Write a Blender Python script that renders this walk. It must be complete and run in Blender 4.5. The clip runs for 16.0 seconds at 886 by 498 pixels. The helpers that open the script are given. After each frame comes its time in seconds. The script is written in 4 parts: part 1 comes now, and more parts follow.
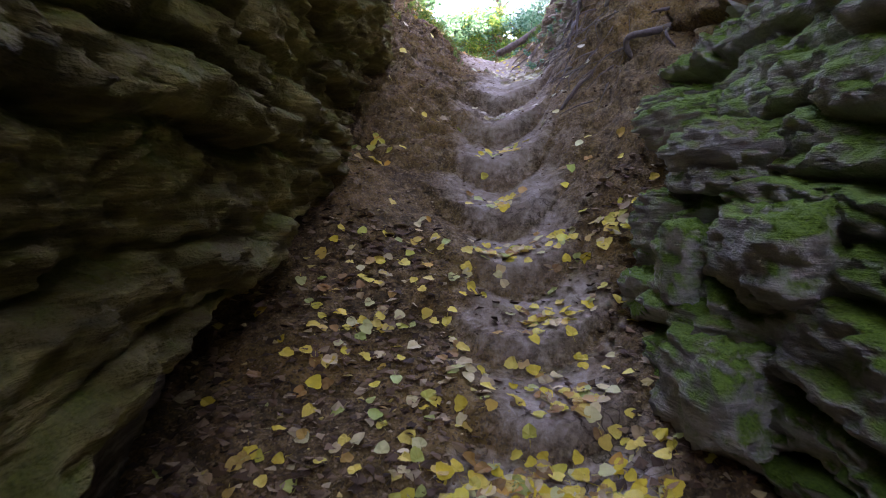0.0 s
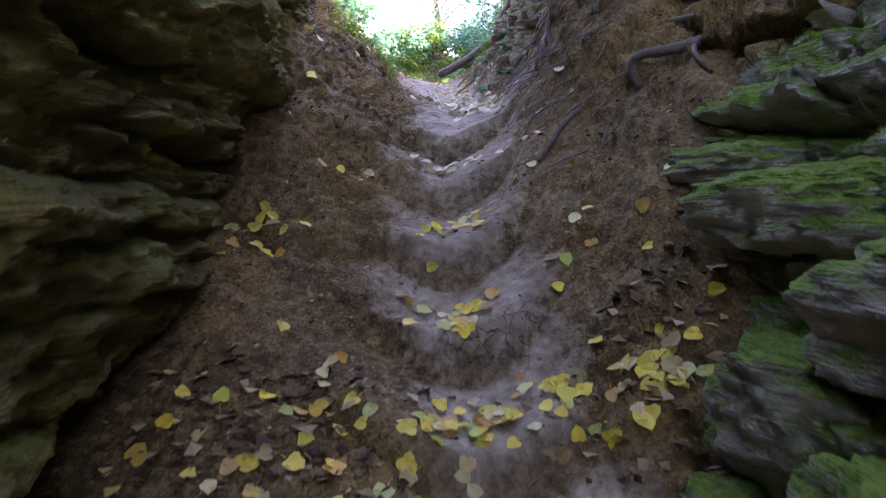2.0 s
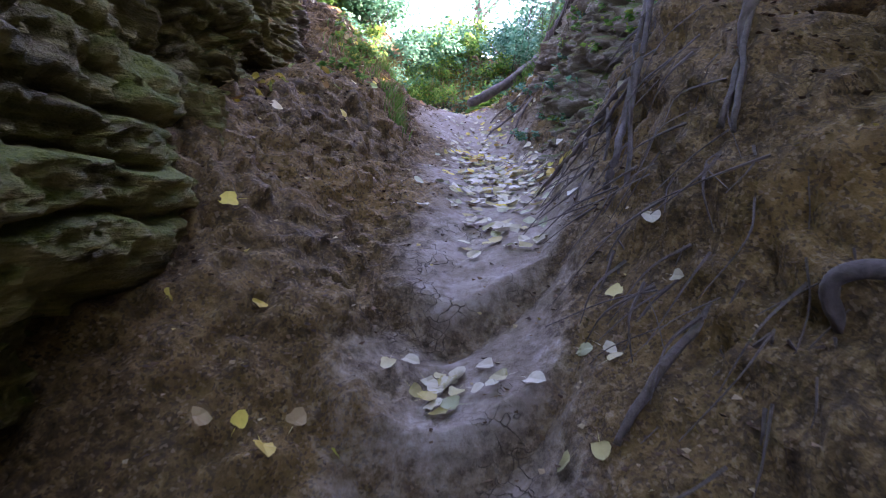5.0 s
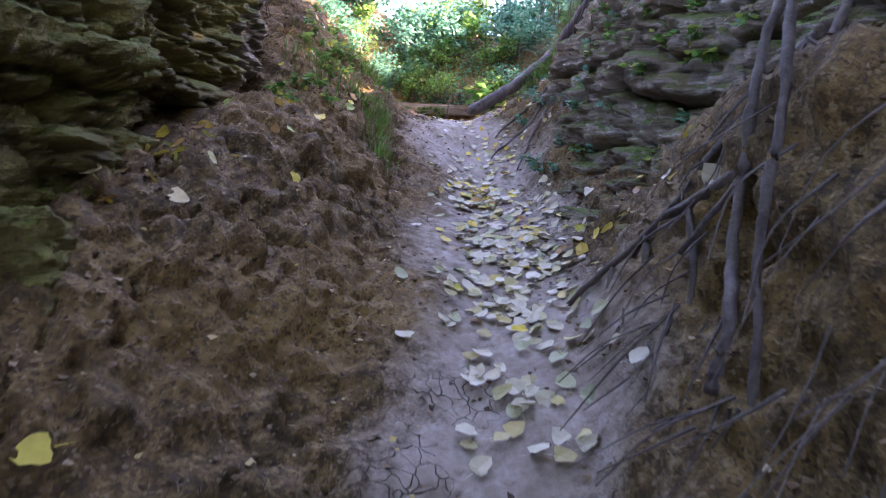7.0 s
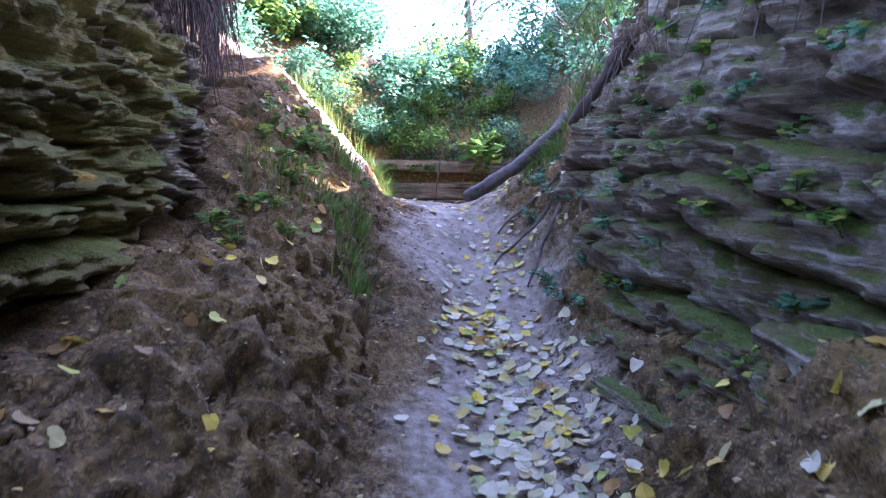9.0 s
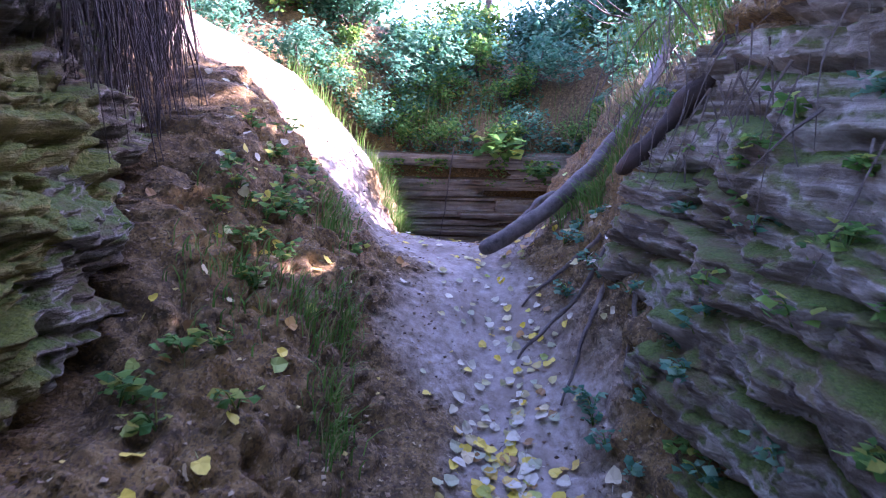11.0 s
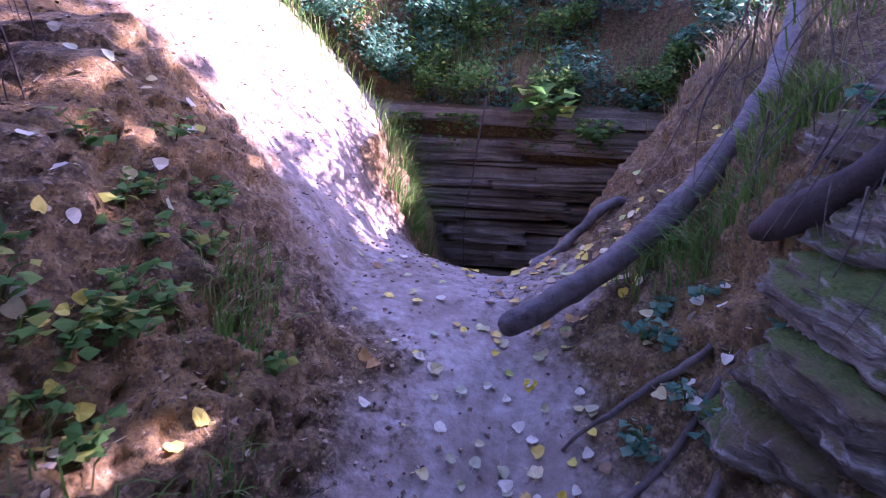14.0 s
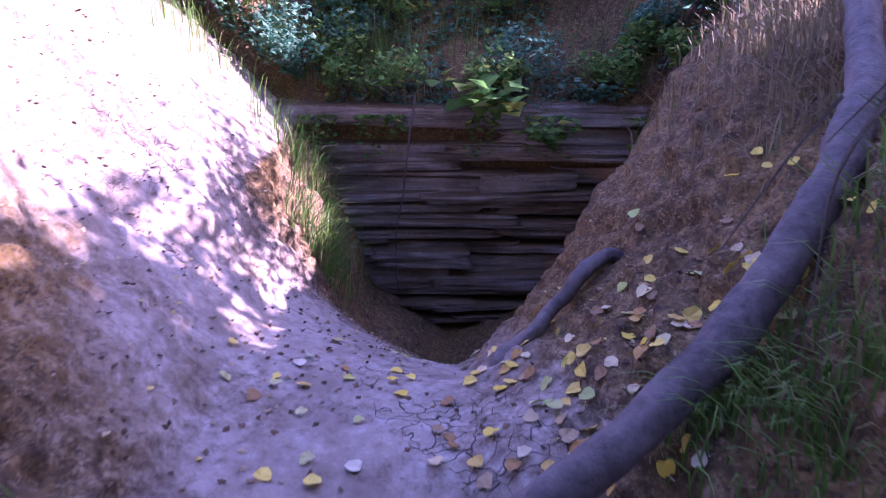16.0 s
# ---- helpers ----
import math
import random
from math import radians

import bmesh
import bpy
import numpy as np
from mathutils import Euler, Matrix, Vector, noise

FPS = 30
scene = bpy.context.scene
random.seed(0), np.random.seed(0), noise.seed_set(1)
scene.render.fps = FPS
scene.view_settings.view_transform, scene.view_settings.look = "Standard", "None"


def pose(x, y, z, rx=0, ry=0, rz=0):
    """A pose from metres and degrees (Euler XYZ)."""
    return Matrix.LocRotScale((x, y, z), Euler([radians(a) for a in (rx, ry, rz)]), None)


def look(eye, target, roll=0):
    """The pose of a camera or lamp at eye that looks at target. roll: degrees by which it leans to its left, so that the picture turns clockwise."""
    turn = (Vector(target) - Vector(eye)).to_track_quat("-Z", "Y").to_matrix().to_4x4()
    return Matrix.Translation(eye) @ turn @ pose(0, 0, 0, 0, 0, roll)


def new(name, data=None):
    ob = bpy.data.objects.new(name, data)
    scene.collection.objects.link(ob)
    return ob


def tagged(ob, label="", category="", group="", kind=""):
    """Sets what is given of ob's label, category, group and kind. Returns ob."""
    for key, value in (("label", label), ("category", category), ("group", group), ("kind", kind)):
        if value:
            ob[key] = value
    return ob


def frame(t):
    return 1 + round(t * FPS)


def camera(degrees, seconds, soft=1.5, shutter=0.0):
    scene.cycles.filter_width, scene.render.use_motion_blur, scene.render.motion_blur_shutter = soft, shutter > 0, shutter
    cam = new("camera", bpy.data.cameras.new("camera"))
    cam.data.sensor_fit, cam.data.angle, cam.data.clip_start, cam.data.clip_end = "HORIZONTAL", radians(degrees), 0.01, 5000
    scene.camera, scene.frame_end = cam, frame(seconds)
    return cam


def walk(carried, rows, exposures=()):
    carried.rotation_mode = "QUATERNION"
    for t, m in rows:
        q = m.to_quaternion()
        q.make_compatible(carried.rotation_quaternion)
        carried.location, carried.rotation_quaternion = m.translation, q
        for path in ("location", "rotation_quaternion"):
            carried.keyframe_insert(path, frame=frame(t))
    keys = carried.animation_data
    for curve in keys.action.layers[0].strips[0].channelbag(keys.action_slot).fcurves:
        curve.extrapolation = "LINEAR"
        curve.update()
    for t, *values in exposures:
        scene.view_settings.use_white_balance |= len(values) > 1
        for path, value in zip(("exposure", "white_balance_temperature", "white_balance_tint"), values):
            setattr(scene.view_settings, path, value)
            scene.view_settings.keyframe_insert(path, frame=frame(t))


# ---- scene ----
cam = camera(72.0, 16.0, 1.1, 0.3)
METRES, EYE, TILT, LEAN, TURN = 8.0, 1.5, -5.0, 0.0, 0.0
ROWS = [
    (0.0, 0.0, 0.0, 0.0, 0.0, 0.0, 0.0),
    (0.5, 0.0029, 0.0385, 0.0067, 0.24, 0.36, -0.14),
    (1.0, 0.0051, 0.071, 0.0255, -0.76, 0.79, -0.25),
    (1.5, 0.0067, 0.1017, 0.033, -3.7, 1.05, 0.14),
    (2.0, 0.0088, 0.1467, 0.0524, -5.19, 1.35, 1.67),
    (2.5, 0.0129, 0.17, 0.0749, -6.14, 0.33, 2.59),
    (3.0, 0.0213, 0.1988, 0.0867, -3.68, 2.81, 1.3),
    (3.5, 0.0319, 0.2279, 0.1116, -2.15, 2.08, 1.25),
    (4.0, 0.033, 0.2454, 0.1285, -1.42, 1.86, -0.24),
    (6.5, 0.0417, 0.379, 0.1993, -2.36, -3.72, -1.4),
    (7.0, 0.042, 0.3993, 0.2176, -2.11, -3.35, -0.75),
    (7.5, 0.0428, 0.4301, 0.2314, -2.64, -2.36, 0.53),
    (8.0, 0.0431, 0.4498, 0.2504, -3.99, -1.82, 0.62),
    (8.5, 0.0435, 0.472, 0.261, -3.3, 0.48, -0.17),
    (9.0, 0.0442, 0.4934, 0.2839, -2.88, -1.27, 0.05),
    (11.5, 0.0511, 0.6135, 0.3648, -1.34, -6.38, -1.6),
    (12.0, 0.0554, 0.6419, 0.3701, -0.96, -6.66, -1.9),
    (12.5, 0.0571, 0.6705, 0.3864, -0.93, -7.96, -1.6),
    (13.0, 0.0595, 0.6954, 0.3937, -0.31, -8.81, -1.83),
    (13.5, 0.0659, 0.7245, 0.3993, 0.98, -12.89, -2.13),
    (14.0, 0.0683, 0.7494, 0.4055, 2.29, -14.0, -2.31),
    (14.5, 0.0674, 0.7801, 0.4027, 1.25, -15.9, -3.33),
    (15.0, 0.0657, 0.8133, 0.409, -2.62, -19.15, -2.69),
    (15.5, 0.0662, 0.8372, 0.4177, -3.69, -17.01, -2.43),
    (16.0, 0.0734, 0.8724, 0.4188, -4.05, -15.53, -0.69),
]
walk(cam, [(t, pose(0, 0, EYE, TILT, LEAN, TURN) @ pose(METRES * x, METRES * y, METRES * z, 90 + pitch, roll, yaw)) for t, x, y, z, yaw, pitch, roll in ROWS],
     [(0.0, 4.8, 7700.0, 50.0), (4.0, 4.4, 6700.0, 50.0), (7.0, 4.25, 6650.0, 47.0), (9.0, 4.1, 5850.0, 48.0), (12.5, 3.4, 5450.0, 70.0), (16.0, 2.95, 5350.0, 84.0)])

# ---- world and sun ----
SUN_AZ, SUN_EL = 80.0, 30.0            # from +y towards +x, and above the horizon
world = bpy.data.worlds.new("sky")
scene.world = world
world.use_nodes = True
wn = world.node_tree.nodes
sky = wn.new("ShaderNodeTexSky")
sky.sky_type, sky.sun_disc = "NISHITA", False
sky.sun_elevation, sky.sun_rotation = radians(SUN_EL), radians(SUN_AZ)
wn["Background"].inputs[1].default_value = 0.15
world.node_tree.links.new(sky.outputs[0], wn["Background"].inputs[0])
sun = new("sun", bpy.data.lights.new("sun", "SUN"))
sun.data.energy, sun.data.angle, sun.data.color = 5.0, radians(0.6), (1.0, 0.94, 0.85)
ca, sa = math.cos(radians(SUN_EL)), math.sin(radians(SUN_EL))
SUN_DIR = Vector((ca * math.sin(radians(SUN_AZ)), ca * math.cos(radians(SUN_AZ)), sa))
sun.matrix_world = look(SUN_DIR * 40, (0, 0, 0))

# ---- noise ----
rng = np.random.default_rng(7)
PERM = rng.permutation(512)
VALS = rng.random(512) * 2 - 1


def vnoise(x, y, z):
    xi, yi, zi = np.floor(x).astype(int), np.floor(y).astype(int), np.floor(z).astype(int)
    fx, fy, fz = x - xi, y - yi, z - zi
    fx, fy, fz = fx * fx * (3 - 2 * fx), fy * fy * (3 - 2 * fy), fz * fz * (3 - 2 * fz)
    out = 0
    for dx in (0, 1):
        for dy in (0, 1):
            for dz in (0, 1):
                h = VALS[PERM[(PERM[(PERM[(xi + dx) & 511] + yi + dy) & 511] + zi + dz) & 511]]
                out = out + h * (fx if dx else 1 - fx) * (fy if dy else 1 - fy) * (fz if dz else 1 - fz)
    return out


def fbm(x, y, z, octaves=4, rough=0.5):
    a, s, out = 1.0, 1.0, 0
    for k in range(octaves):
        out = out + a * vnoise(x * s + 17.3 * k, y * s + 5.1 * k, z * s + 9.7 * k)
        a, s = a * rough, s * 2.03
    return out


def hash01(i, j, k=0):
    return VALS[PERM[(PERM[(i.astype(int)) & 511] + j.astype(int) + 31 * k) & 511]]


def sstep(a, b, x):
    t = np.clip((x - a) / (b - a), 0, 1)
    return t * t * (3 - 2 * t)


# ---- materials ----
def mat(name, build):
    m = bpy.data.materials.new(name)
    m.use_nodes = True
    nt = m.node_tree
    b = nt.nodes["Principled BSDF"]
    build(nt, b)
    return m


def node(nt, kind, links=(), **props):
    n = nt.nodes.new(kind)
    for key, value in props.items():
        if key == "ramp":
            el = n.color_ramp.elements
            while len(el) < len(value):
                el.new(0.5)
            for e, (p, c) in zip(el, value):
                e.position, e.color = p, (*c, 1)
        elif key == "data_type":
            n.data_type = value
        elif key == "operation":
            n.operation = value
        elif key == "feature":
            n.feature = value
        elif key == "attribute_name":
            n.attribute_name = value
        elif key == "blend_type":
            n.blend_type = value
    for sock, src in links:
        if hasattr(src, "is_output"):
            nt.links.new(src, n.inputs[sock])
        else:
            n.inputs[sock].default_value = src
    return n


def coords(nt):
    return node(nt, "ShaderNodeNewGeometry").outputs["Position"]


def noise_tex(nt, scale, detail=5, rough=0.6, vec=None):
    return node(nt, "ShaderNodeTexNoise", [("Vector", vec or coords(nt)), ("Scale", scale), ("Detail", detail), ("Roughness", rough)]).outputs["Fac"]


def mixc(nt, fac, a, b, blend="MIX"):
    n = node(nt, "ShaderNodeMix", data_type="RGBA", blend_type=blend)
    for idx, v in ((0, fac), (6, a), (7, b)):
        if hasattr(v, "is_output"):
            nt.links.new(v, n.inputs[idx])
        else:
            n.inputs[idx].default_value = v if idx == 0 else (*v, 1)
    return n.outputs[2]


def ramp(nt, fac, stops):
    return node(nt, "ShaderNodeValToRGB", [("Fac", fac)], ramp=stops).outputs["Color"]


def maths(nt, op, a, b=0.0):
    return node(nt, "ShaderNodeMath", [(0, a), (1, b)], operation=op).outputs[0]


def bump(nt, b, height, strength, dist):
    n = node(nt, "ShaderNodeBump", [("Height", height), ("Strength", strength), ("Distance", dist)])
    nt.links.new(n.outputs[0], b.inputs["Normal"])


def rock_material(name, dark, mid, light, moss_a, moss_b, moss_low, moss_high):
    def build(nt, b):
        p = coords(nt)
        sep = node(nt, "ShaderNodeSeparateXYZ", [(0, node(nt, "ShaderNodeNewGeometry").outputs["Normal"])])
        n1, n2 = noise_tex(nt, 2.3, 6, 0.62, p), noise_tex(nt, 38.0, 5, 0.7, p)
        flat = node(nt, "ShaderNodeMapping", [("Vector", p), ("Scale", (3.0, 3.0, 38.0))]).outputs[0]
        layer = noise_tex(nt, 1.0, 4, 0.6, flat)
        base = ramp(nt, layer, [(0.28, dark), (0.5, mid), (0.72, light)])
        base = mixc(nt, maths(nt, "MULTIPLY", n2, 0.9), base, ramp(nt, n1, [(0.36, dark), (0.48, mid), (0.62, light)]))
        ledge = ramp(nt, maths(nt, "ADD", sep.outputs["Z"], maths(nt, "MULTIPLY", maths(nt, "SUBTRACT", n2, 0.5), 1.2)), [(0.35, (0, 0, 0)), (0.7, (0.9, 0.9, 0.9))])
        base = mixc(nt, ledge, base, (0.11, 0.072, 0.034))     # earth lying on the ledges
        up = maths(nt, "MULTIPLY", sep.outputs["Z"], 0.32)
        mossf = maths(nt, "ADD", maths(nt, "ADD", n1, up), maths(nt, "MULTIPLY", n2, 0.35))
        fac = ramp(nt, mossf, [(moss_low, (0, 0, 0)), (moss_high, (1, 1, 1))])
        moss = ramp(nt, noise_tex(nt, 110.0, 3, 0.7, p), [(0.3, moss_a), (0.7, moss_b)])
        nt.links.new(mixc(nt, fac, base, moss), b.inputs["Base Color"])
        b.inputs["Roughness"].default_value = 0.9
        b.inputs["Specular IOR Level"].default_value = 0.25
        h = maths(nt, "ADD", maths(nt, "MULTIPLY", n2, 0.6), maths(nt, "ADD", layer, maths(nt, "MULTIPLY", noise_tex(nt, 160.0, 3, 0.6, p), 0.25)))
        bump(nt, b, h, 0.9, 0.025)
    return mat(name, build)


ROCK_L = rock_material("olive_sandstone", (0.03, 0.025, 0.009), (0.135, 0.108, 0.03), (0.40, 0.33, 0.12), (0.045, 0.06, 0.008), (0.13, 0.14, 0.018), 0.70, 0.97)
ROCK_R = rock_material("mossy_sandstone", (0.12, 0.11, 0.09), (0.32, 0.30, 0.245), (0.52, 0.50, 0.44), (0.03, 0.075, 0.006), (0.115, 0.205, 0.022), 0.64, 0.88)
ROCK_U = rock_material("grey_sandstone", (0.035, 0.026, 0.017), (0.16, 0.125, 0.088), (0.55, 0.50, 0.44), (0.03, 0.05, 0.008), (0.10, 0.14, 0.025), 0.78, 1.0)
ROCK_F = rock_material("bedded_sandstone", (0.06, 0.048, 0.036), (0.22, 0.178, 0.135), (0.42, 0.36, 0.295), (0.05, 0.07, 0.02), (0.09, 0.12, 0.03), 1.05, 1.2)


def earth_build(nt, b):
    p = coords(nt)
    worn = node(nt, "ShaderNodeAttribute", attribute_name="worn").outputs["Fac"]
    n1, n2, n3 = noise_tex(nt, 1.7, 6, 0.6, p), noise_tex(nt, 24.0, 6, 0.7, p), noise_tex(nt, 120.0, 4, 0.7, p)
    v = node(nt, "ShaderNodeTexVoronoi", [("Vector", p), ("Scale", 130.0)])
    chip = node(nt, "ShaderNodeSeparateColor", [(0, v.outputs["Color"])]).outputs[0]
    soil = ramp(nt, n2, [(0.34, (0.028, 0.017, 0.007)), (0.5, (0.118, 0.073, 0.026)), (0.68, (0.26, 0.168, 0.066))])
    soil = mixc(nt, ramp(nt, n1, [(0.45, (0, 0, 0)), (0.65, (0.6, 0.6, 0.6))]), soil, (0.22, 0.128, 0.030))
    soil = mixc(nt, ramp(nt, chip, [(0.90, (0, 0, 0)), (0.95, (0.6, 0.6, 0.6))]), soil, (0.24, 0.17, 0.10))
    soil = mixc(nt, ramp(nt, chip, [(0.15, (0.8, 0.8, 0.8)), (0.3, (0, 0, 0))]), soil, (0.065, 0.041, 0.02))
    clay = ramp(nt, n2, [(0.3, (0.20, 0.155, 0.115)), (0.55, (0.31, 0.255, 0.205)), (0.75, (0.42, 0.37, 0.315))])
    clay = mixc(nt, ramp(nt, noise_tex(nt, 5.0, 5, 0.65, p), [(0.45, (0, 0, 0)), (0.62, (0.7, 0.7, 0.7))]), clay, (0.17, 0.125, 0.085))
    warp = mixc(nt, 0.13, p, node(nt, "ShaderNodeTexNoise", [("Vector", p), ("Scale", 9.0)]).outputs["Color"])
    cr = node(nt, "ShaderNodeTexVoronoi", [("Vector", warp), ("Scale", 21.0)], feature="DISTANCE_TO_EDGE").outputs["Distance"]
    crack = ramp(nt, maths(nt, "ADD", cr, maths(nt, "MULTIPLY", ramp(nt, n1, [(0.40, (0, 0, 0)), (0.56, (1, 1, 1))]), 0.08)), [(0.004, (0, 0, 0)), (0.034, (1, 1, 1))])
    clay = mixc(nt, crack, (0.10, 0.078, 0.058), clay)
    soil = mixc(nt, crack, (0.06, 0.038, 0.018), soil)
    f = ramp(nt, maths(nt, "ADD", worn, maths(nt, "MULTIPLY", maths(nt, "SUBTRACT", n2, 0.5), 1.3)), [(0.12, (0, 0, 0)), (0.92, (1, 1, 1))])
    nt.links.new(mixc(nt, f, soil, clay), b.inputs["Base Color"])
    b.inputs["Roughness"].default_value = 0.88
    b.inputs["Specular IOR Level"].default_value = 0.3
    rough_h = maths(nt, "ADD", maths(nt, "MULTIPLY", n2, 1.0), maths(nt, "MULTIPLY", chip, 0.35))
    clay_h = maths(nt, "ADD", maths(nt, "MULTIPLY", n2, 0.35), maths(nt, "MULTIPLY", crack, 0.6))
    bump(nt, b, mixc(nt, f, rough_h, clay_h), 0.9, 0.02)


EARTH = mat("brown_earth", earth_build)


def bark_material(name, a, c, sx=60.0):
    def build(nt, b):
        p = node(nt, "ShaderNodeTexCoord").outputs["Object"]
        n1, n2 = noise_tex(nt, sx, 5, 0.7, p), noise_tex(nt, 6.0, 5, 0.6, p)
        nt.links.new(mixc(nt, n2, ramp(nt, n1, [(0.3, a), (0.7, c)]), ramp(nt, n2, [(0.35, a), (0.65, c)])), b.inputs["Base Color"])
        b.inputs["Roughness"].default_value = 0.8
        bump(nt, b, n1, 0.7, 0.01)
    return mat(name, build)


BARK = bark_material("grey_dead_wood", (0.022, 0.015, 0.012), (0.165, 0.13, 0.11), 34.0)
BARK_D = bark_material("dark_root_bark", (0.035, 0.026, 0.02), (0.15, 0.115, 0.09))
FIBRE = bark_material("root_fibre_and_shaded_wood", (0.015, 0.009, 0.007), (0.06, 0.036, 0.026))


def leaf_material(name, stops, source="island", gloss=0.55, through_light=0.35):
    def build(nt, b):
        if source == "island":
            r = node(nt, "ShaderNodeNewGeometry").outputs["Random Per Island"]
        else:
            r = node(nt, "ShaderNodeObjectInfo").outputs["Random"]
        col = ramp(nt, r, stops)
        col = mixc(nt, maths(nt, "MULTIPLY", noise_tex(nt, 45.0, 3), 0.5), col, (0.3, 0.2, 0.08), "MULTIPLY")
        nt.links.new(col, b.inputs["Base Color"])
        b.inputs["Roughness"].default_value = gloss
        b.inputs["Specular IOR Level"].default_value = 0.2
        t = node(nt, "ShaderNodeBsdfTranslucent", [("Color", col)])
        mx = node(nt, "ShaderNodeMixShader", [(0, through_light), (1, b.outputs[0]), (2, t.outputs[0])])
        nt.links.new(mx.outputs[0], nt.nodes["Material Output"].inputs["Surface"])
    return mat(name, build)


LEAF_Y = leaf_material("yellow_fallen_leaf", [(0.0, (0.78, 0.58, 0.04)), (0.35, (0.85, 0.70, 0.14)), (0.52, (0.60, 0.30, 0.06)), (0.66, (0.80, 0.70, 0.40)), (0.82, (0.40, 0.52, 0.12)), (1.0, (0.85, 0.66, 0.06))], "object", 0.5, 0.15)
LEAF_P = leaf_material("pale_fallen_leaf", [(0.0, (0.66, 0.62, 0.44)), (0.4, (0.72, 0.66, 0.50)), (0.6, (0.60, 0.52, 0.22)), (0.75, (0.44, 0.48, 0.30)), (0.9, (0.62, 0.46, 0.14)), (1.0, (0.70, 0.60, 0.2))], "object", 0.5, 0.15)
LITTER = leaf_material("dry_leaf_litter", [(0.0, (0.05, 0.03, 0.018)), (0.5, (0.14, 0.085, 0.045)), (0.8, (0.26, 0.17, 0.095)), (0.95, (0.46, 0.36, 0.22)), (1.0, (0.60, 0.46, 0.12))], "island", 0.75, 0.05)
GREEN = leaf_material("green_foliage", [(0.0, (0.05, 0.15, 0.03)), (0.5, (0.12, 0.28, 0.06)), (0.85, (0.22, 0.37, 0.08)), (1.0, (0.42, 0.40, 0.07))], "island", 0.65, 0.5)
GREEN_B = leaf_material("blue_green_foliage", [(0.0, (0.035, 0.15, 0.085)), (0.5, (0.09, 0.27, 0.165)), (1.0, (0.22, 0.40, 0.25))], "island", 0.65, 0.5)
GRASS = leaf_material("green_grass", [(0.0, (0.06, 0.16, 0.025)), (0.6, (0.13, 0.27, 0.045)), (0.9, (0.24, 0.24, 0.09)), (1.0, (0.34, 0.28, 0.14))])
STRAW = leaf_material("dry_grass", [(0.0, (0.20, 0.16, 0.09)), (0.6, (0.34, 0.28, 0.17)), (1.0, (0.16, 0.2, 0.05))])

# ---- the gully: cross-sections ----
# path line: y, x of the middle, z of the ground
PATH_Y = np.array([-6, -2.5, 0, 1.7, 2.42, 2.84, 3.2, 3.58, 4.1, 4.5, 4.9, 5.8, 6.4, 6.9, 7.5, 7.95, 8.4, 8.8, 9.2, 9.9, 10.6, 11.6])
PATH_X = np.array([.1, .15, .2, .3, .35, .3, .3, .3, .33, .42, .52, .55, .62, .68, .7, .75, .72, .75, .82, .88, .95, 1.0])
PATH_Z = np.array([-1.3, -.65, .05, .66, .99, 1.22, 1.44, 1.72, 2.05, 2.26, 2.40, 2.57, 2.65, 2.74, 2.96, 3.17, 3.27, 3.22, 3.02, 2.5, 2.05, 1.9])
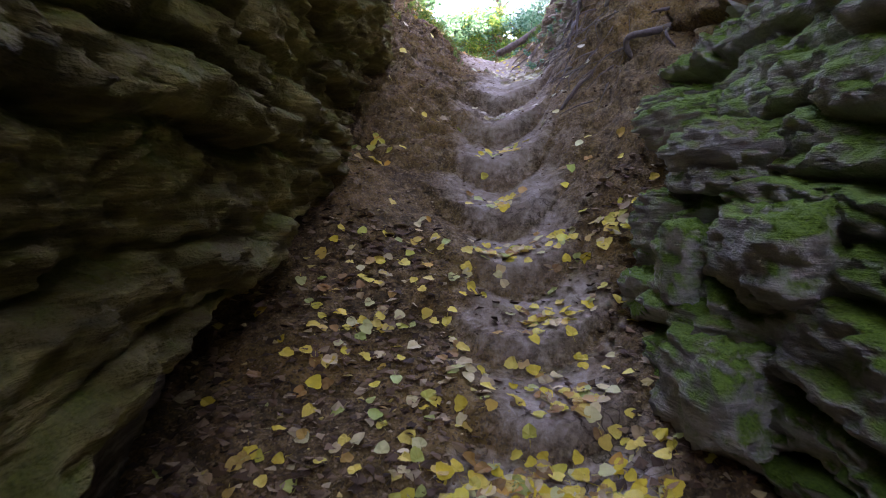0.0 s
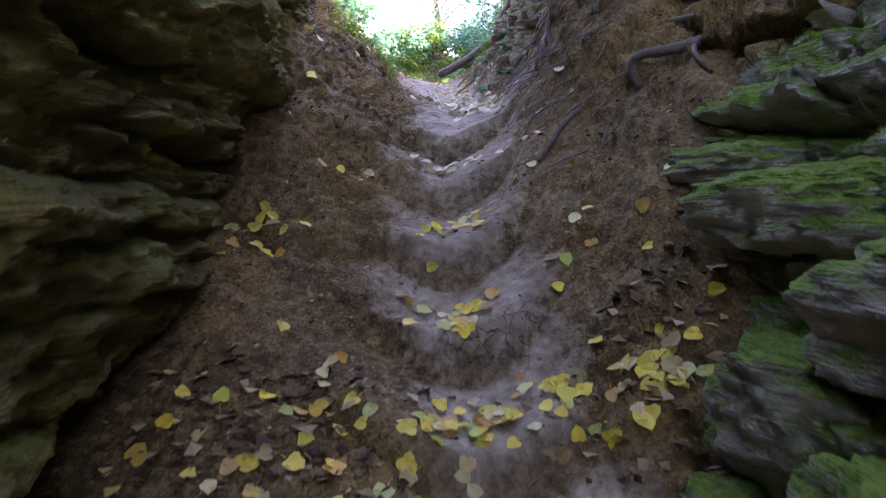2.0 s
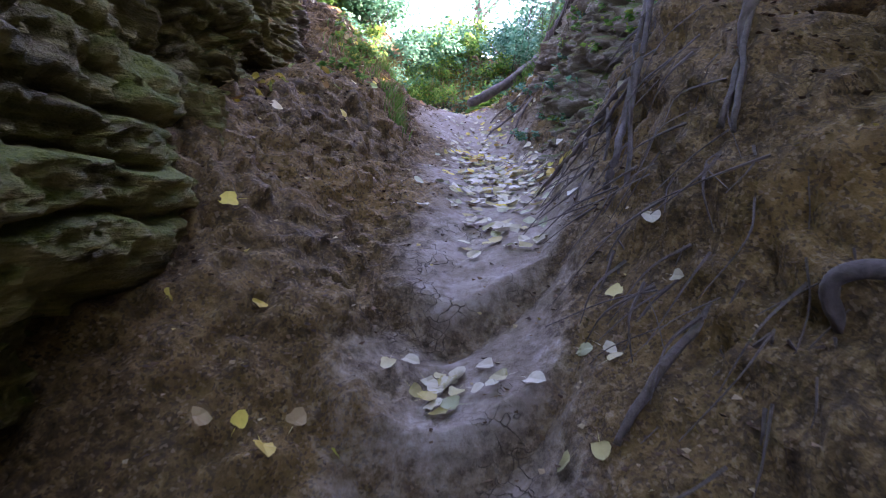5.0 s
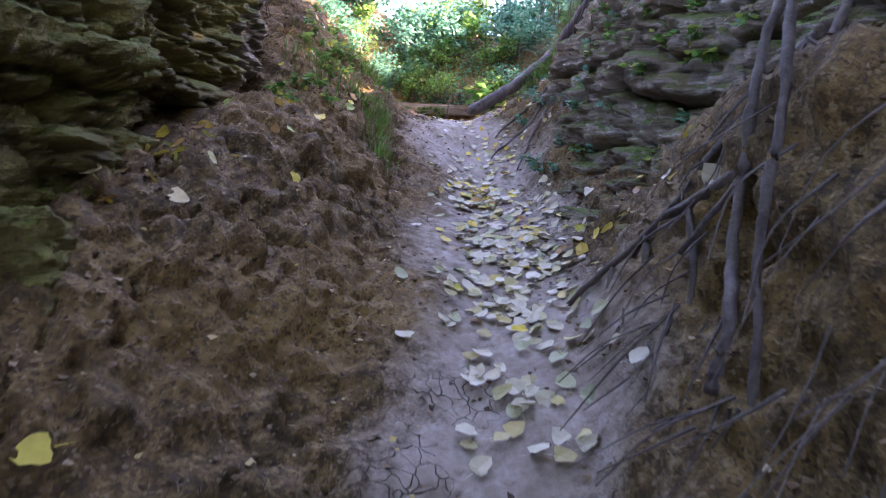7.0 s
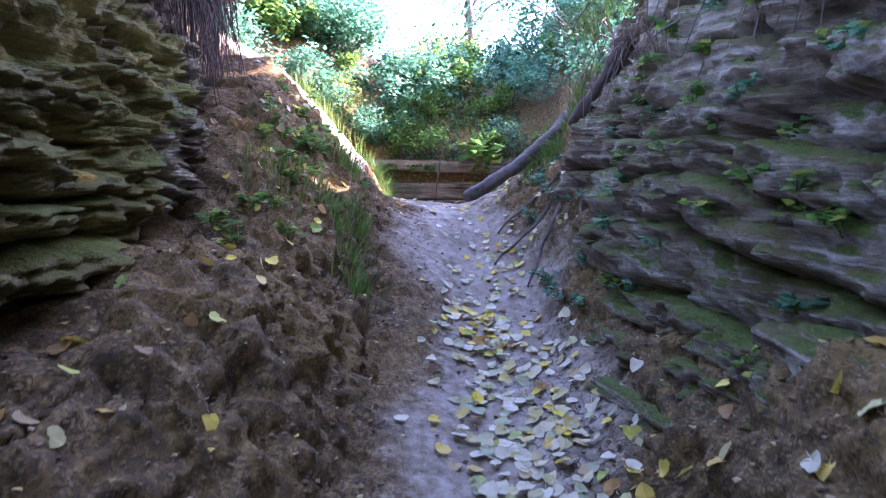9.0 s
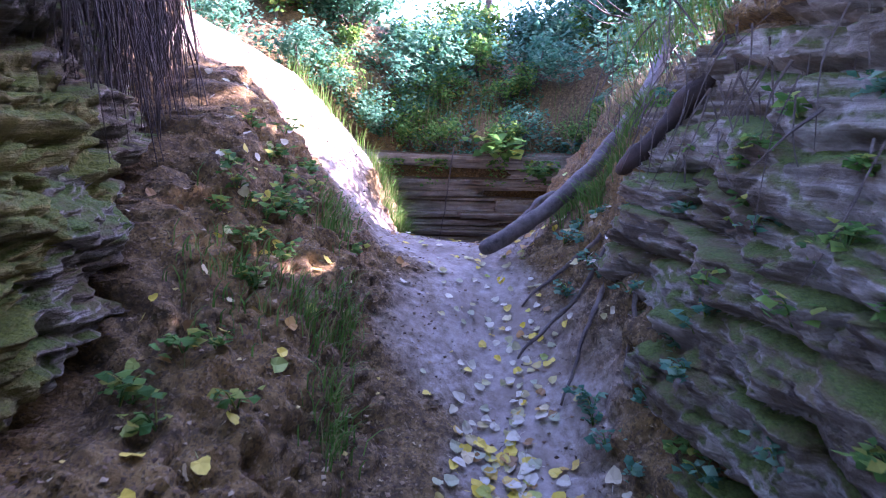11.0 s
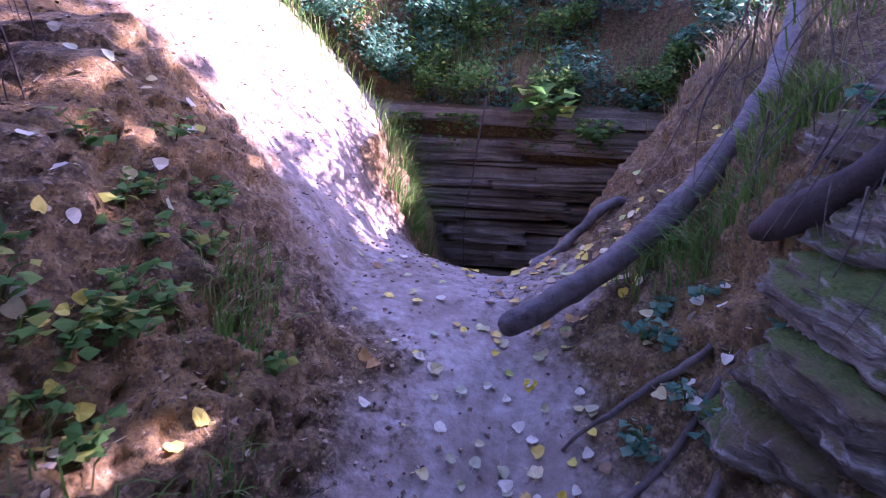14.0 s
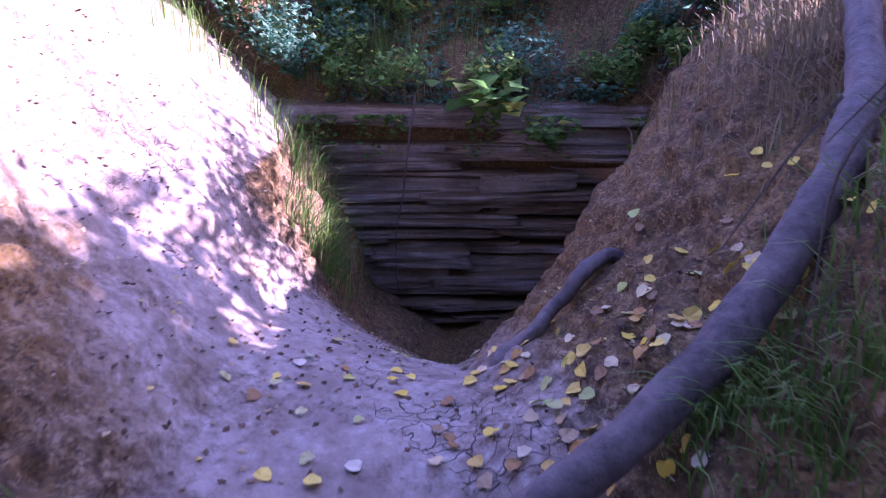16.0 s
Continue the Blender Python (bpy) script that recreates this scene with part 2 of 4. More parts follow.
# x, height over the path: left bank top, left bank, left path edge, right path edge, right bank, right bank top
BANKS = {
    -6: ((-1.3, .2), (-.7, .03), (-.2, 0), (.6, 0), (.9, .1), (1.5, .5)),
    0: ((-1.3, .0), (-.7, .03), (-.2, 0), (.6, 0), (.9, .1), (1.5, .4)),
    1.7: ((-1.2, .0), (-.7, .02), (-.2, 0), (.55, .03), (.8, .12), (1.3, .3)),
    2.42: ((-.9, .1), (-.5, .08), (-.1, .02), (.6, .04), (.8, .16), (1.3, .4)),
    2.84: ((-.8, .14), (-.45, .1), (-.1, .02), (.6, .05), (.8, .2), (1.2, .6)),
    3.2: ((-.75, .25), (-.38, .12), (0, .03), (.58, .1), (.85, .36), (1.2, .78)),
    3.58: ((-.7, .25), (-.4, .1), (.02, .02), (.56, .08), (.9, .38), (1.25, .86)),
    4.1: ((-.6, .42), (-.28, .27), (.08, .06), (.6, .08), (.9, .42), (1.12, 1.0)),
    4.5: ((-.5, .6), (-.26, .42), (.1, .06), (.70, .08), (.95, .42), (1.10, .95)),
    4.9: ((-.45, .52), (-.24, .38), (.12, .06), (.78, .06), (.95, .33), (1.12, .75)),
    5.8: ((-.40, .58), (-.10, .47), (.2, .08), (.88, .04), (1.05, .1), (1.3, .42)),
    6.4: ((-.42, .62), (-.05, .5), (.22, .1), (.92, .03), (1.08, .15), (1.4, .45)),
    6.9: ((-.45, .86), (-.08, .56), (.24, .12), (.95, .06), (1.1, .25), (1.4, .7)),
    7.5: ((-.45, .98), (-.05, .59), (.18, .22), (.98, .1), (1.2, .42), (1.42, .85)),
    7.95: ((-.5, .9), (-.12, .5), (.2, .15), (1.0, .12), (1.22, .38), (1.5, .9)),
    8.4: ((-.65, .98), (-.22, .42), (.12, .05), (1.0, .1), (1.3, .40), (1.62, .80)),
    8.8: ((-.7, 1.05), (-.25, .45), (.1, .07), (1.03, .14), (1.35, .44), (1.65, .76)),
    9.2: ((-.75, 1.22), (-.25, .58), (.1, .2), (1.08, .25), (1.4, .66), (1.66, 1.04)),
    9.9: ((-.87, 1.97), (-.2, 1.25), (.2, .5), (1.15, .35), (1.55, 1.1), (1.95, 1.7)),
    10.6: ((-.85, 2.4), (-.05, 1.45), (.40, .40), (1.5, .3), (1.95, 1.3), (2.2, 2.0)),
    11.6: ((-.9, 2.5), (.0, 1.55), (.38, .4), (1.9, .3), (2.2, 1.2), (2.5, 2.0)),
}


def blur(a, n):
    if n < 2:
        return a
    k = np.hanning(n + 2)[1:-1]
    pad = np.pad(a, ((n, n), (0, 0)), mode="edge")
    return np.stack([np.convolve(pad[:, c], k / k.sum(), "same")[n:-n] for c in range(a.shape[1])], 1)


def sheet(ys, stations, per, smooth_y, smooth_s):
    """A grid of points from cross-sections: stations maps y to (x, z) pairs; per: points in each span."""
    sy = np.array(sorted(stations))
    arr = np.array([stations[k] for k in sorted(stations)], float)
    xs = np.stack([np.interp(ys, sy, arr[:, c, 0]) for c in range(arr.shape[1])], 1)
    zs = np.stack([np.interp(ys, sy, arr[:, c, 1]) for c in range(arr.shape[1])], 1)
    xs, zs = blur(xs, smooth_y), blur(zs, smooth_y)
    u = np.concatenate([np.linspace(i, i + 1, n, endpoint=False) for i, n in enumerate(per)] + [[len(per)]])
    i = np.minimum(u.astype(int), len(per) - 1)
    f = u - i
    X, Z = xs[:, i] * (1 - f) + xs[:, i + 1] * f, zs[:, i] * (1 - f) + zs[:, i + 1] * f
    X, Z = blur(X.T, smooth_s).T, blur(Z.T, smooth_s).T
    return X, np.repeat(ys[:, None], X.shape[1], 1), Z, u


def grid_mesh(name, X, Y, Z, material, flip=False, attr=None):
    h, w = X.shape
    me = bpy.data.meshes.new(name)
    i = np.arange(h * w).reshape(h, w)
    q = np.stack([i[:-1, :-1], i[:-1, 1:], i[1:, 1:], i[1:, :-1]], -1).reshape(-1, 4)
    if flip:
        q = q[:, ::-1]
    me.from_pydata(np.stack([X, Y, Z], -1).reshape(-1, 3).tolist(), [], q.tolist())
    me.polygons.foreach_set("use_smooth", np.ones(len(q), bool))
    for key, val in (attr or {}).items():
        me.attributes.new(key, "FLOAT", "POINT").data.foreach_set("value", val.reshape(-1).astype(np.float32))
    for m in (material if isinstance(material, list) else [material]):
        me.materials.append(m)
    return new(name, me)


def normals(X, Y, Z):
    P = np.stack([X, Y, Z], -1)
    n = np.cross(np.gradient(P, axis=1), np.gradient(P, axis=0))
    return n / (np.linalg.norm(n, axis=-1, keepdims=True) + 1e-9)


STEP_Y = np.array([1.2, 1.6, 2.0, 2.42, 2.84, 3.21, 3.58, 4.0, 4.42])


def step_warp(y):
    """Along the worn steps the ground rises in treads and risers."""
    i = np.clip(np.searchsorted(STEP_Y, y) - 1, 0, len(STEP_Y) - 2)
    a, c = STEP_Y[i], STEP_Y[i + 1]
    f = (y - a) / (c - a)
    w = a + (c - a) * (0.52 * f + 0.48 * sstep(0.54, 0.68, f))
    return np.where((y > STEP_Y[0]) & (y < STEP_Y[-1]), w, y)


ys = np.concatenate([np.arange(-6, 0.6, 0.12), np.arange(0.6, 11.62, 0.02)])
stations = {}
for k, y in enumerate(PATH_Y):
    g = PATH_Z[k]
    by = sorted(BANKS)
    row = [(np.interp(y, by, [BANKS[b][c][0] for b in by]), g + np.interp(y, by, [BANKS[b][c][1] for b in by])) for c in range(6)]
    late = float(sstep(8.0, 9.2, np.array(y)))
    far_l = (-7.0, row[0][1] * (1 - late) + late * 6.0)
    mid_l = (-2.2, row[0][1] + late * (0.75 if y < 10 else 0.4))
    mid_r = (3.2, row[5][1] * (1 - late) + late * 4.9)
    far_r = (7.0, row[5][1] * (1 - late) + late * 5.9)
    stations[float(y)] = [far_l, mid_l, row[0], row[1], row[2], (PATH_X[k], g), row[3], row[4], row[5], mid_r, far_r]
X, Y, Z, U = sheet(ys, stations, (6, 18, 34, 24, 22, 22, 24, 26, 22, 6), 9, 9)
xc = np.interp(Y, PATH_Y, PATH_X)
YS = Y - 1.3 * (X - xc - 0.02) ** 2 + 0.03 * fbm(X * 5, Y * 5, X * 0, 2)   # lips bow back at their ends
lift = np.interp(step_warp(YS), PATH_Y, PATH_Z) - np.interp(YS, PATH_Y, PATH_Z)
Z += lift * np.exp(-((X - xc - 0.02) / 0.32) ** 4) * 1.2
si = np.clip(np.searchsorted(STEP_Y, YS) - 1, 0, len(STEP_Y) - 2)
sf = (YS - STEP_Y[si]) / (STEP_Y[si + 1] - STEP_Y[si])
# 1 on the lit treads, 0 on the shaded risers
TREAD_LIT = 1 - sstep(.40, .52, sf) * (1 - sstep(.58, .66, sf)) * (YS < 4.42)
half = np.interp(Y, [0, 2.2, 4.3, 5, 7, 8.2, 9], [.3, .28, .29, .27, .30, .5, .9])
half = np.where(X > xc, np.minimum(half, 0.34), half)
WORN = 1 - sstep(0.35, 1.45, np.abs(X - xc - np.interp(Y, [0, 2, 4.5, 5.2, 7, 8, 10], [.08, .05, .05, .12, .06, -.05, -.5])) / half + 0.45 * fbm(X * 3, Y * 3, Z * 3, 3))
WORN = np.maximum(WORN, sstep(8.3, 9.0, Y) * (1 - sstep(.9, 1.1, X)) * (X > -1.4) * 0.55)
WORN *= 1 - sstep(9.6, 10.2, Y) * (X > -.1)
# riser shade is put into the colour: less pale clay there than on treads
WORN *= np.where(Y < 4.5, 0.42 + 0.58 * TREAD_LIT, 1) * np.interp(Y, [0, 2.2, 3.4, 4.4], [.8, .85, .95, 1])
n = normals(X, Y, Z)
amp = (0.25 + 0.75 * (1 - WORN))
d = 0.045 * fbm(X * 2.2, Y * 2.2, Z * 2.2, 3) * amp + 0.016 * fbm(X * 11, Y * 11, Z * 11, 3, 0.6) * amp + 0.004 * fbm(X * 40, Y * 40, Z * 40, 2)
lump = np.abs(fbm(X * 7, Y * 7, Z * 7, 2))
d += 0.03 * (1 - WORN) * fbm(X * 14, Y * 14, Z * 14, 3, 0.6) * ((X < 0.25) | (X > 0.9)) * (Y > 3.4)
d += 0.006 * (1 - WORN) * np.abs(fbm(X * 24, Y * 24, Z * 24, 2))
d -= 0.04 * np.exp(-(lump / 0.06) ** 2) * (1 - WORN) * (X < 0.2) * (Y > 4.2) * (Y < 8.2)
X, Y, Z = X + n[..., 0] * d, Y + n[..., 1] * d, Z + n[..., 2] * d
ground = tagged(grid_mesh("ground", X, Y, Z, EARTH, False, {"worn": WORN}), "brown earth gully floor with a worn grey clay footpath and steps", "ground", kind="structure")
from mathutils.bvhtree import BVHTree
EV = np.stack([X, Y, Z], -1).reshape(-1, 3)


def bvh(ob):
    me = ob.data
    return BVHTree.FromPolygons([v.co[:] for v in me.vertices], [p.vertices[:] for p in me.polygons])


TREE = bvh(ground)


def on_ground(x, y, top=9.0):
    hit = TREE.ray_cast(Vector((x, y, top)), Vector((0, 0, -1)))
    return (hit[0], hit[1]) if hit[0] is not None else (Vector((x, y, 0)), Vector((0, 0, 1)))


# ---- rock walls ----
LEFT = {
    -6: ((-1.2, -1.6), (-1.1, -.6), (-.85, .3), (-.7, 1.0), (-.7, 2.0), (-1.0, 3.4), (-7, 4.4)),
    -2.5: ((-1.2, -.9), (-1.1, 0), (-.75, .6), (-.6, 1.3), (-.6, 2.2), (-.9, 3.6), (-7, 4.6)),
    0: ((-1.2, -.2), (-1.15, .35), (-.68, .75), (-.55, 1.5), (-.55, 2.3), (-.8, 3.8), (-7, 4.8)),
    1.5: ((-1.15, .35), (-1.1, .85), (-.62, 1.12), (-.50, 1.6), (-.50, 2.3), (-.75, 4.0), (-7, 4.9)),
    2.3: ((-1.05, .7), (-.92, 1.1), (-.60, 1.3), (-.48, 1.75), (-.46, 2.3), (-.72, 4.1), (-7, 5)),
    3.0: ((-.9, 1.05), (-.72, 1.3), (-.53, 1.55), (-.43, 2.05), (-.40, 2.45), (-.68, 4.1), (-7, 5)),
    3.6: ((-.8, 1.5), (-.58, 1.75), (-.48, 1.95), (-.45, 2.15), (-.44, 2.6), (-.68, 4.1), (-7, 5)),
    4.2: ((-.75, 1.9), (-.58, 2.1), (-.47, 2.25), (-.44, 2.45), (-.46, 2.8), (-.7, 4.1), (-7, 5)),
    4.8: ((-.7, 2.4), (-.54, 2.65), (-.46, 2.85), (-.5, 3.0), (-.57, 3.3), (-.8, 4.2), (-7, 5)),
    5.4: ((-.75, 2.8), (-.55, 3.0), (-.5, 3.2), (-.52, 3.4), (-.55, 3.6), (-.85, 4.3), (-7, 5)),
    6.0: ((-.75, 3.0), (-.55, 3.15), (-.49, 3.4), (-.50, 3.55), (-.54, 3.75), (-.85, 4.3), (-7, 5)),
    6.7: ((-.8, 3.2), (-.58, 3.4), (-.53, 3.55), (-.55, 3.7), (-.6, 3.9), (-.9, 4.4), (-7, 5)),
    7.4: ((-1.0, 3.5), (-.72, 3.8), (-.74, 4.0), (-.78, 4.2), (-.76, 4.6), (-.85, 5.2), (-7, 5.4)),
    7.9: ((-1.3, 3.9), (-1.0, 4.1), (-.95, 4.25), (-.92, 4.5), (-.88, 4.8), (-1.0, 5.2), (-7, 5.3)),
    8.2: ((-2.0, 3.8), (-1.7, 4.1), (-1.6, 4.2), (-1.5, 4.4), (-1.45, 4.6), (-1.6, 5.0), (-7, 5.2)),
    8.7: ((-3.4, 3.5), (-3.3, 3.6), (-3.2, 3.8), (-3.2, 4.0), (-3.3, 4.2), (-3.5, 4.4), (-7, 4.6)),
}
RIGHT = {
    -6: ((1.3, -1.6), (1.1, -.8), (1.05, -.2), (1.1, .5), (1.3, 1.4), (1.7, 3.4), (7, 5.2)),
    -2.5: ((1.1, -.9), (.9, -.1), (.85, .4), (.9, 1.0), (1.05, 1.7), (1.6, 3.6), (7, 5.4)),
    0: ((.95, -.2), (.8, .2), (.77, .7), (.85, 1.2), (1.0, 1.8), (1.6, 3.6), (7, 5.6)),
    1.5: ((.92, .3), (.74, .7), (.72, 1.0), (.85, 1.45), (.97, 1.9), (1.6, 3.3), (7, 5.6)),
    2.1: ((.95, .65), (.71, .95), (.71, 1.1), (.87, 1.5), (1.0, 1.85), (1.55, 2.8), (7, 5.6)),
    2.6: ((1.0, .95), (.83, 1.2), (.84, 1.4), (.96, 1.65), (1.05, 1.97), (1.6, 2.75), (7, 5.6)),
    3.0: ((1.1, 1.25), (.98, 1.5), (.97, 1.7), (1.0, 1.86), (1.06, 2.06), (1.6, 2.75), (7, 5.6)),
    3.3: ((1.25, 1.5), (1.07, 1.75), (1.05, 1.9), (1.1, 2.05), (1.2, 2.2), (1.6, 2.8), (7, 5.6)),
    3.7: ((1.6, 1.8), (1.4, 2.2), (1.42, 2.4), (1.45, 2.6), (1.5, 3.1), (1.7, 4.0), (7, 5.6)),
    4.6: ((1.5, 2.3), (1.25, 2.7), (1.22, 3.0), (1.25, 3.3), (1.35, 3.6), (1.65, 4.4), (7, 5.6)),
    5.2: ((1.25, 2.4), (1.1, 2.65), (1.13, 2.88), (1.26, 3.1), (1.37, 3.5), (1.6, 4.5), (7, 5.6)),
    5.7: ((1.25, 2.45), (1.1, 2.68), (1.14, 2.88), (1.25, 3.12), (1.38, 3.65), (1.6, 4.5), (7, 5.6)),
    6.4: ((1.2, 2.55), (1.02, 2.75), (1.11, 3.0), (1.24, 3.36), (1.32, 3.7), (1.55, 4.5), (7, 5.6)),
    7.0: ((1.25, 2.75), (1.1, 2.97), (1.14, 3.16), (1.29, 3.52), (1.38, 3.85), (1.55, 4.4), (7, 5.6)),
    7.5: ((1.45, 3.0), (1.25, 3.3), (1.27, 3.5), (1.34, 3.7), (1.42, 3.95), (1.65, 4.4), (7, 5.5)),
    7.9: ((1.65, 3.3), (1.45, 3.6), (1.44, 3.8), (1.48, 3.95), (1.55, 4.1), (1.8, 4.4), (7, 5.3)),
    8.6: ((3.2, 3.6), (2.9, 3.8), (2.9, 4.0), (2.9, 4.1), (3.0, 4.2), (3.2, 4.5), (7, 5.1)),
}


for table, sx in ((LEFT, -1), (RIGHT, 1)):
    for key in table:
        t = table[key]
        table[key] = (*t[:6], (t[5][0] + sx * 1.0, max(t[5][1] + 0.35, 4.5 if key < 7.6 else t[5][1] + .1)), t[6])


def rock_sheet(name, table, side, material_pick, label, seed, height, depth, bulk, fine):
    ys = np.concatenate([np.arange(-6, 0.4, 0.12), np.arange(0.4, 8.72, 0.018)])
    X, Y, Z, U = sheet(ys, table, (14, 38, 38, 44, 50, 20, 12), 13, 9)
    n = normals(X, Y, Z) * side
    s = seed * 13.7
    # beds of uneven thickness, each broken into blocks
    warp = 0.10 * fbm(X * 1.1 + s, Y * 1.1, Z * 1.1, 3) + 0.02 * fbm(X * 6 + s, Y * 6, Z * 6, 2)
    h = (Z + warp + 0.04 * np.sin(Z * 9 + s)) / height
    bed = np.floor(h)
    fz = h - bed
    wide = height * 2.6 * (1.4 + 0.8 * hash01(bed, bed * 0 + 3, seed))
    b = (Y + 0.3 * hash01(bed, bed * 0, seed) + 0.12 * fbm(Y * 4, Z * 9, X * 4 + s, 2)) / wide
    blk = np.floor(b)
    fy = b - blk
    edge_z = np.minimum(fz, 1 - fz) * height
    edge_y = np.minimum(fy, 1 - fy) * wide
    off = 0.6 * hash01(bed, bed * 0 + 7, seed) + 0.5 * hash01(bed, blk, seed + 1)
    dd = depth * off
    dd = dd - depth * 1.3 * np.exp(-(edge_z / 0.018) ** 2) * (0.4 + 0.6 * sstep(-.3, .3, fbm(Y * 1.5 + s, Z * 3, X, 2)))
    dd = dd - depth * 0.8 * np.exp(-(edge_y / 0.02) ** 2) * sstep(-.1, .4, fbm(Y * 1.7, Z * 2, X + s, 2))
    dd = dd + bulk * fbm(X * 1.4 + s, Y * 1.4, Z * 2.0, 3) + 0.035 * fbm(X * 7 + s, Y * 7, Z * 15, 4, 0.68)
    # thin laminae standing out from the face, broken along their length
    h2 = (Z + warp * 1.3 + 0.012 * fbm(X * 9 + s, Y * 9, Z * 3, 3)) / (height * 0.27)
    lam = np.floor(h2)
    f2 = h2 - lam
    run = np.floor(Y * 1.6 + 3 * hash01(lam, lam * 0, seed + 4) + 0.4 * fbm(Y * 3, Z * 3, X + s, 2))
    keep = sstep(fine[0], fine[1], Y + 0.3 * fbm(Y * 2, Z * 2, X + s, 2)) * sstep(-.5, .2, fbm(X + s, Y * .9, Z * 1.6, 2))
    dd = dd + keep * fine[2] * (hash01(lam, run, seed + 2) * sstep(0, .25, f2) + hash01(lam - 1, run, seed + 2) * (1 - sstep(0, .25, f2)) - 0.7 * np.exp(-(f2 / 0.22) ** 2))
    dd = dd + 0.02 * fbm(X * 19 + s, Y * 19, Z * 26, 3, 0.6) * (0.4 + 0.6 * sstep(4.4, 5.2, Y))
    dd = dd * (1 - sstep(5.1, 5.6, U)[None, :] * 0.7)
    X, Y, Z = X + n[..., 0] * dd, Y + n[..., 1] * dd, Z + n[..., 2] * dd * 0.5
    ob = grid_mesh(name, X, Y, Z, [material_pick[0], material_pick[1], EARTH], side < 0, {"worn": np.zeros(X.shape)})
    me = ob.data
    w = X.shape[1] - 1
    cen = np.zeros(len(me.polygons) * 3)
    me.polygons.foreach_get("center", cen)
    cen = cen.reshape(-1, 3)
    idx = (cen[:, 1] + 0.5 * fbm(cen[:, 0], cen[:, 1] * 2, cen[:, 2] * 2, 2) > material_pick[2]).astype(int)
    top = (np.arange(len(idx)) % w) / w
    idx[top > 0.80] = 2
    if side > 0:
        idx[(cen[:, 1] > 2.7) & (cen[:, 1] < 4.6) & (cen[:, 2] + 0.12 * fbm(cen[:, 0] * 3, cen[:, 1] * 3, cen[:, 2] * 3, 2) > 2.25)] = 2
    me.polygons.foreach_set("material_index", idx)
    return tagged(ob, label, "rock", kind="structure")


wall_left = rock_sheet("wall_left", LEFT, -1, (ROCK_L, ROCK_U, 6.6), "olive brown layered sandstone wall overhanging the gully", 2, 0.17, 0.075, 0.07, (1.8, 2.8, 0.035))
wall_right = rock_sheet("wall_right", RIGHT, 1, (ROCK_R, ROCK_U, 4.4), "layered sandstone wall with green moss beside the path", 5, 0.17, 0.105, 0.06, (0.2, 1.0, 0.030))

# ---- far side, rear and outer ground ----
fx = np.arange(-7, 7.01, 0.06)
fy = np.concatenate([[11.55], np.arange(11.60, 14, 0.05), np.arange(14, 22, 0.25)])
Y, X = np.meshgrid(fy, fx, indexing="ij")
front = np.interp(X, [-7, -2.2, -.9, -.3, .2, 2.1, 2.6, 3.4, 7], [6.0, 5.1, 4.45, 3.95, 3.6, 3.58, 4.0, 4.8, 5.9])
rise = np.interp(Y, [11.6, 11.8, 12.4, 13.5, 16, 22], [0, .2, .85, 1.35, 1.9, 2.2])
Z = front + rise * np.interp(np.abs(X - 1), [0, 3, 7], [1, .8, .25]) + 0.10 * fbm(X * 1.6, Y * 1.6, X * 0, 4) * sstep(11.44, 11.8, Y) + 0.02 * fbm(X * 9, Y * 9, X * 0, 3)
Y[0], Z[0] = 12.0, 1.4
bank_far = tagged(grid_mesh("bank_far", X, Y, Z, EARTH, False, {"worn": np.zeros(X.shape)}), "brown earth bank overgrown with shrubs above the cliff", "bank", kind="structure")
TREE_F = bvh(bank_far)
# added behind the camera, never in view: keeps light out of the rear
uu, vv = np.meshgrid(np.linspace(-7, 7, 60), np.linspace(-2.5, 5.2, 40), indexing="ij")
rear = tagged(grid_mesh("bank_rear", uu, -5.9 + 0.15 * fbm(uu, vv, uu * 0, 3), vv, EARTH, True, {"worn": np.zeros(uu.shape)}), "unseen brown earth bank added behind to block light", "bank", kind="structure")
me = bpy.data.meshes.new("ground_outer")
inner = [(-6.9, -5.9, 4.7), (6.9, -5.9, 5.2), (6.9, 21.9, 6.0), (-6.9, 21.9, 6.2)]
outer = [(-400, -400, 5), (400, -400, 5), (400, 400, 5), (-400, 400, 5)]
me.from_pydata(inner + outer, [], [(0, 4, 5, 1), (1, 5, 6, 2), (2, 6, 7, 3), (3, 7, 4, 0)])
me.materials.append(EARTH)
tagged(new("ground_outer", me), "brown woodland floor round the gully", "ground", kind="structure")


# ---- makers ----
def smooth_line(pts, per=8):
    pts = [Vector(p) for p in pts]
    q = [pts[0] * 2 - pts[1]] + pts + [pts[-1] * 2 - pts[-2]]
    out = []
    for i in range(1, len(q) - 2):
        a, b, c, d = q[i - 1:i + 3]
        for k in range(per):
            t = k / per
            out.append(0.5 * (2 * b + (c - a) * t + (2 * a - 5 * b + 4 * c - d) * t * t + (3 * b - a - 3 * c + d) * t ** 3))
    return out + [pts[-1]]


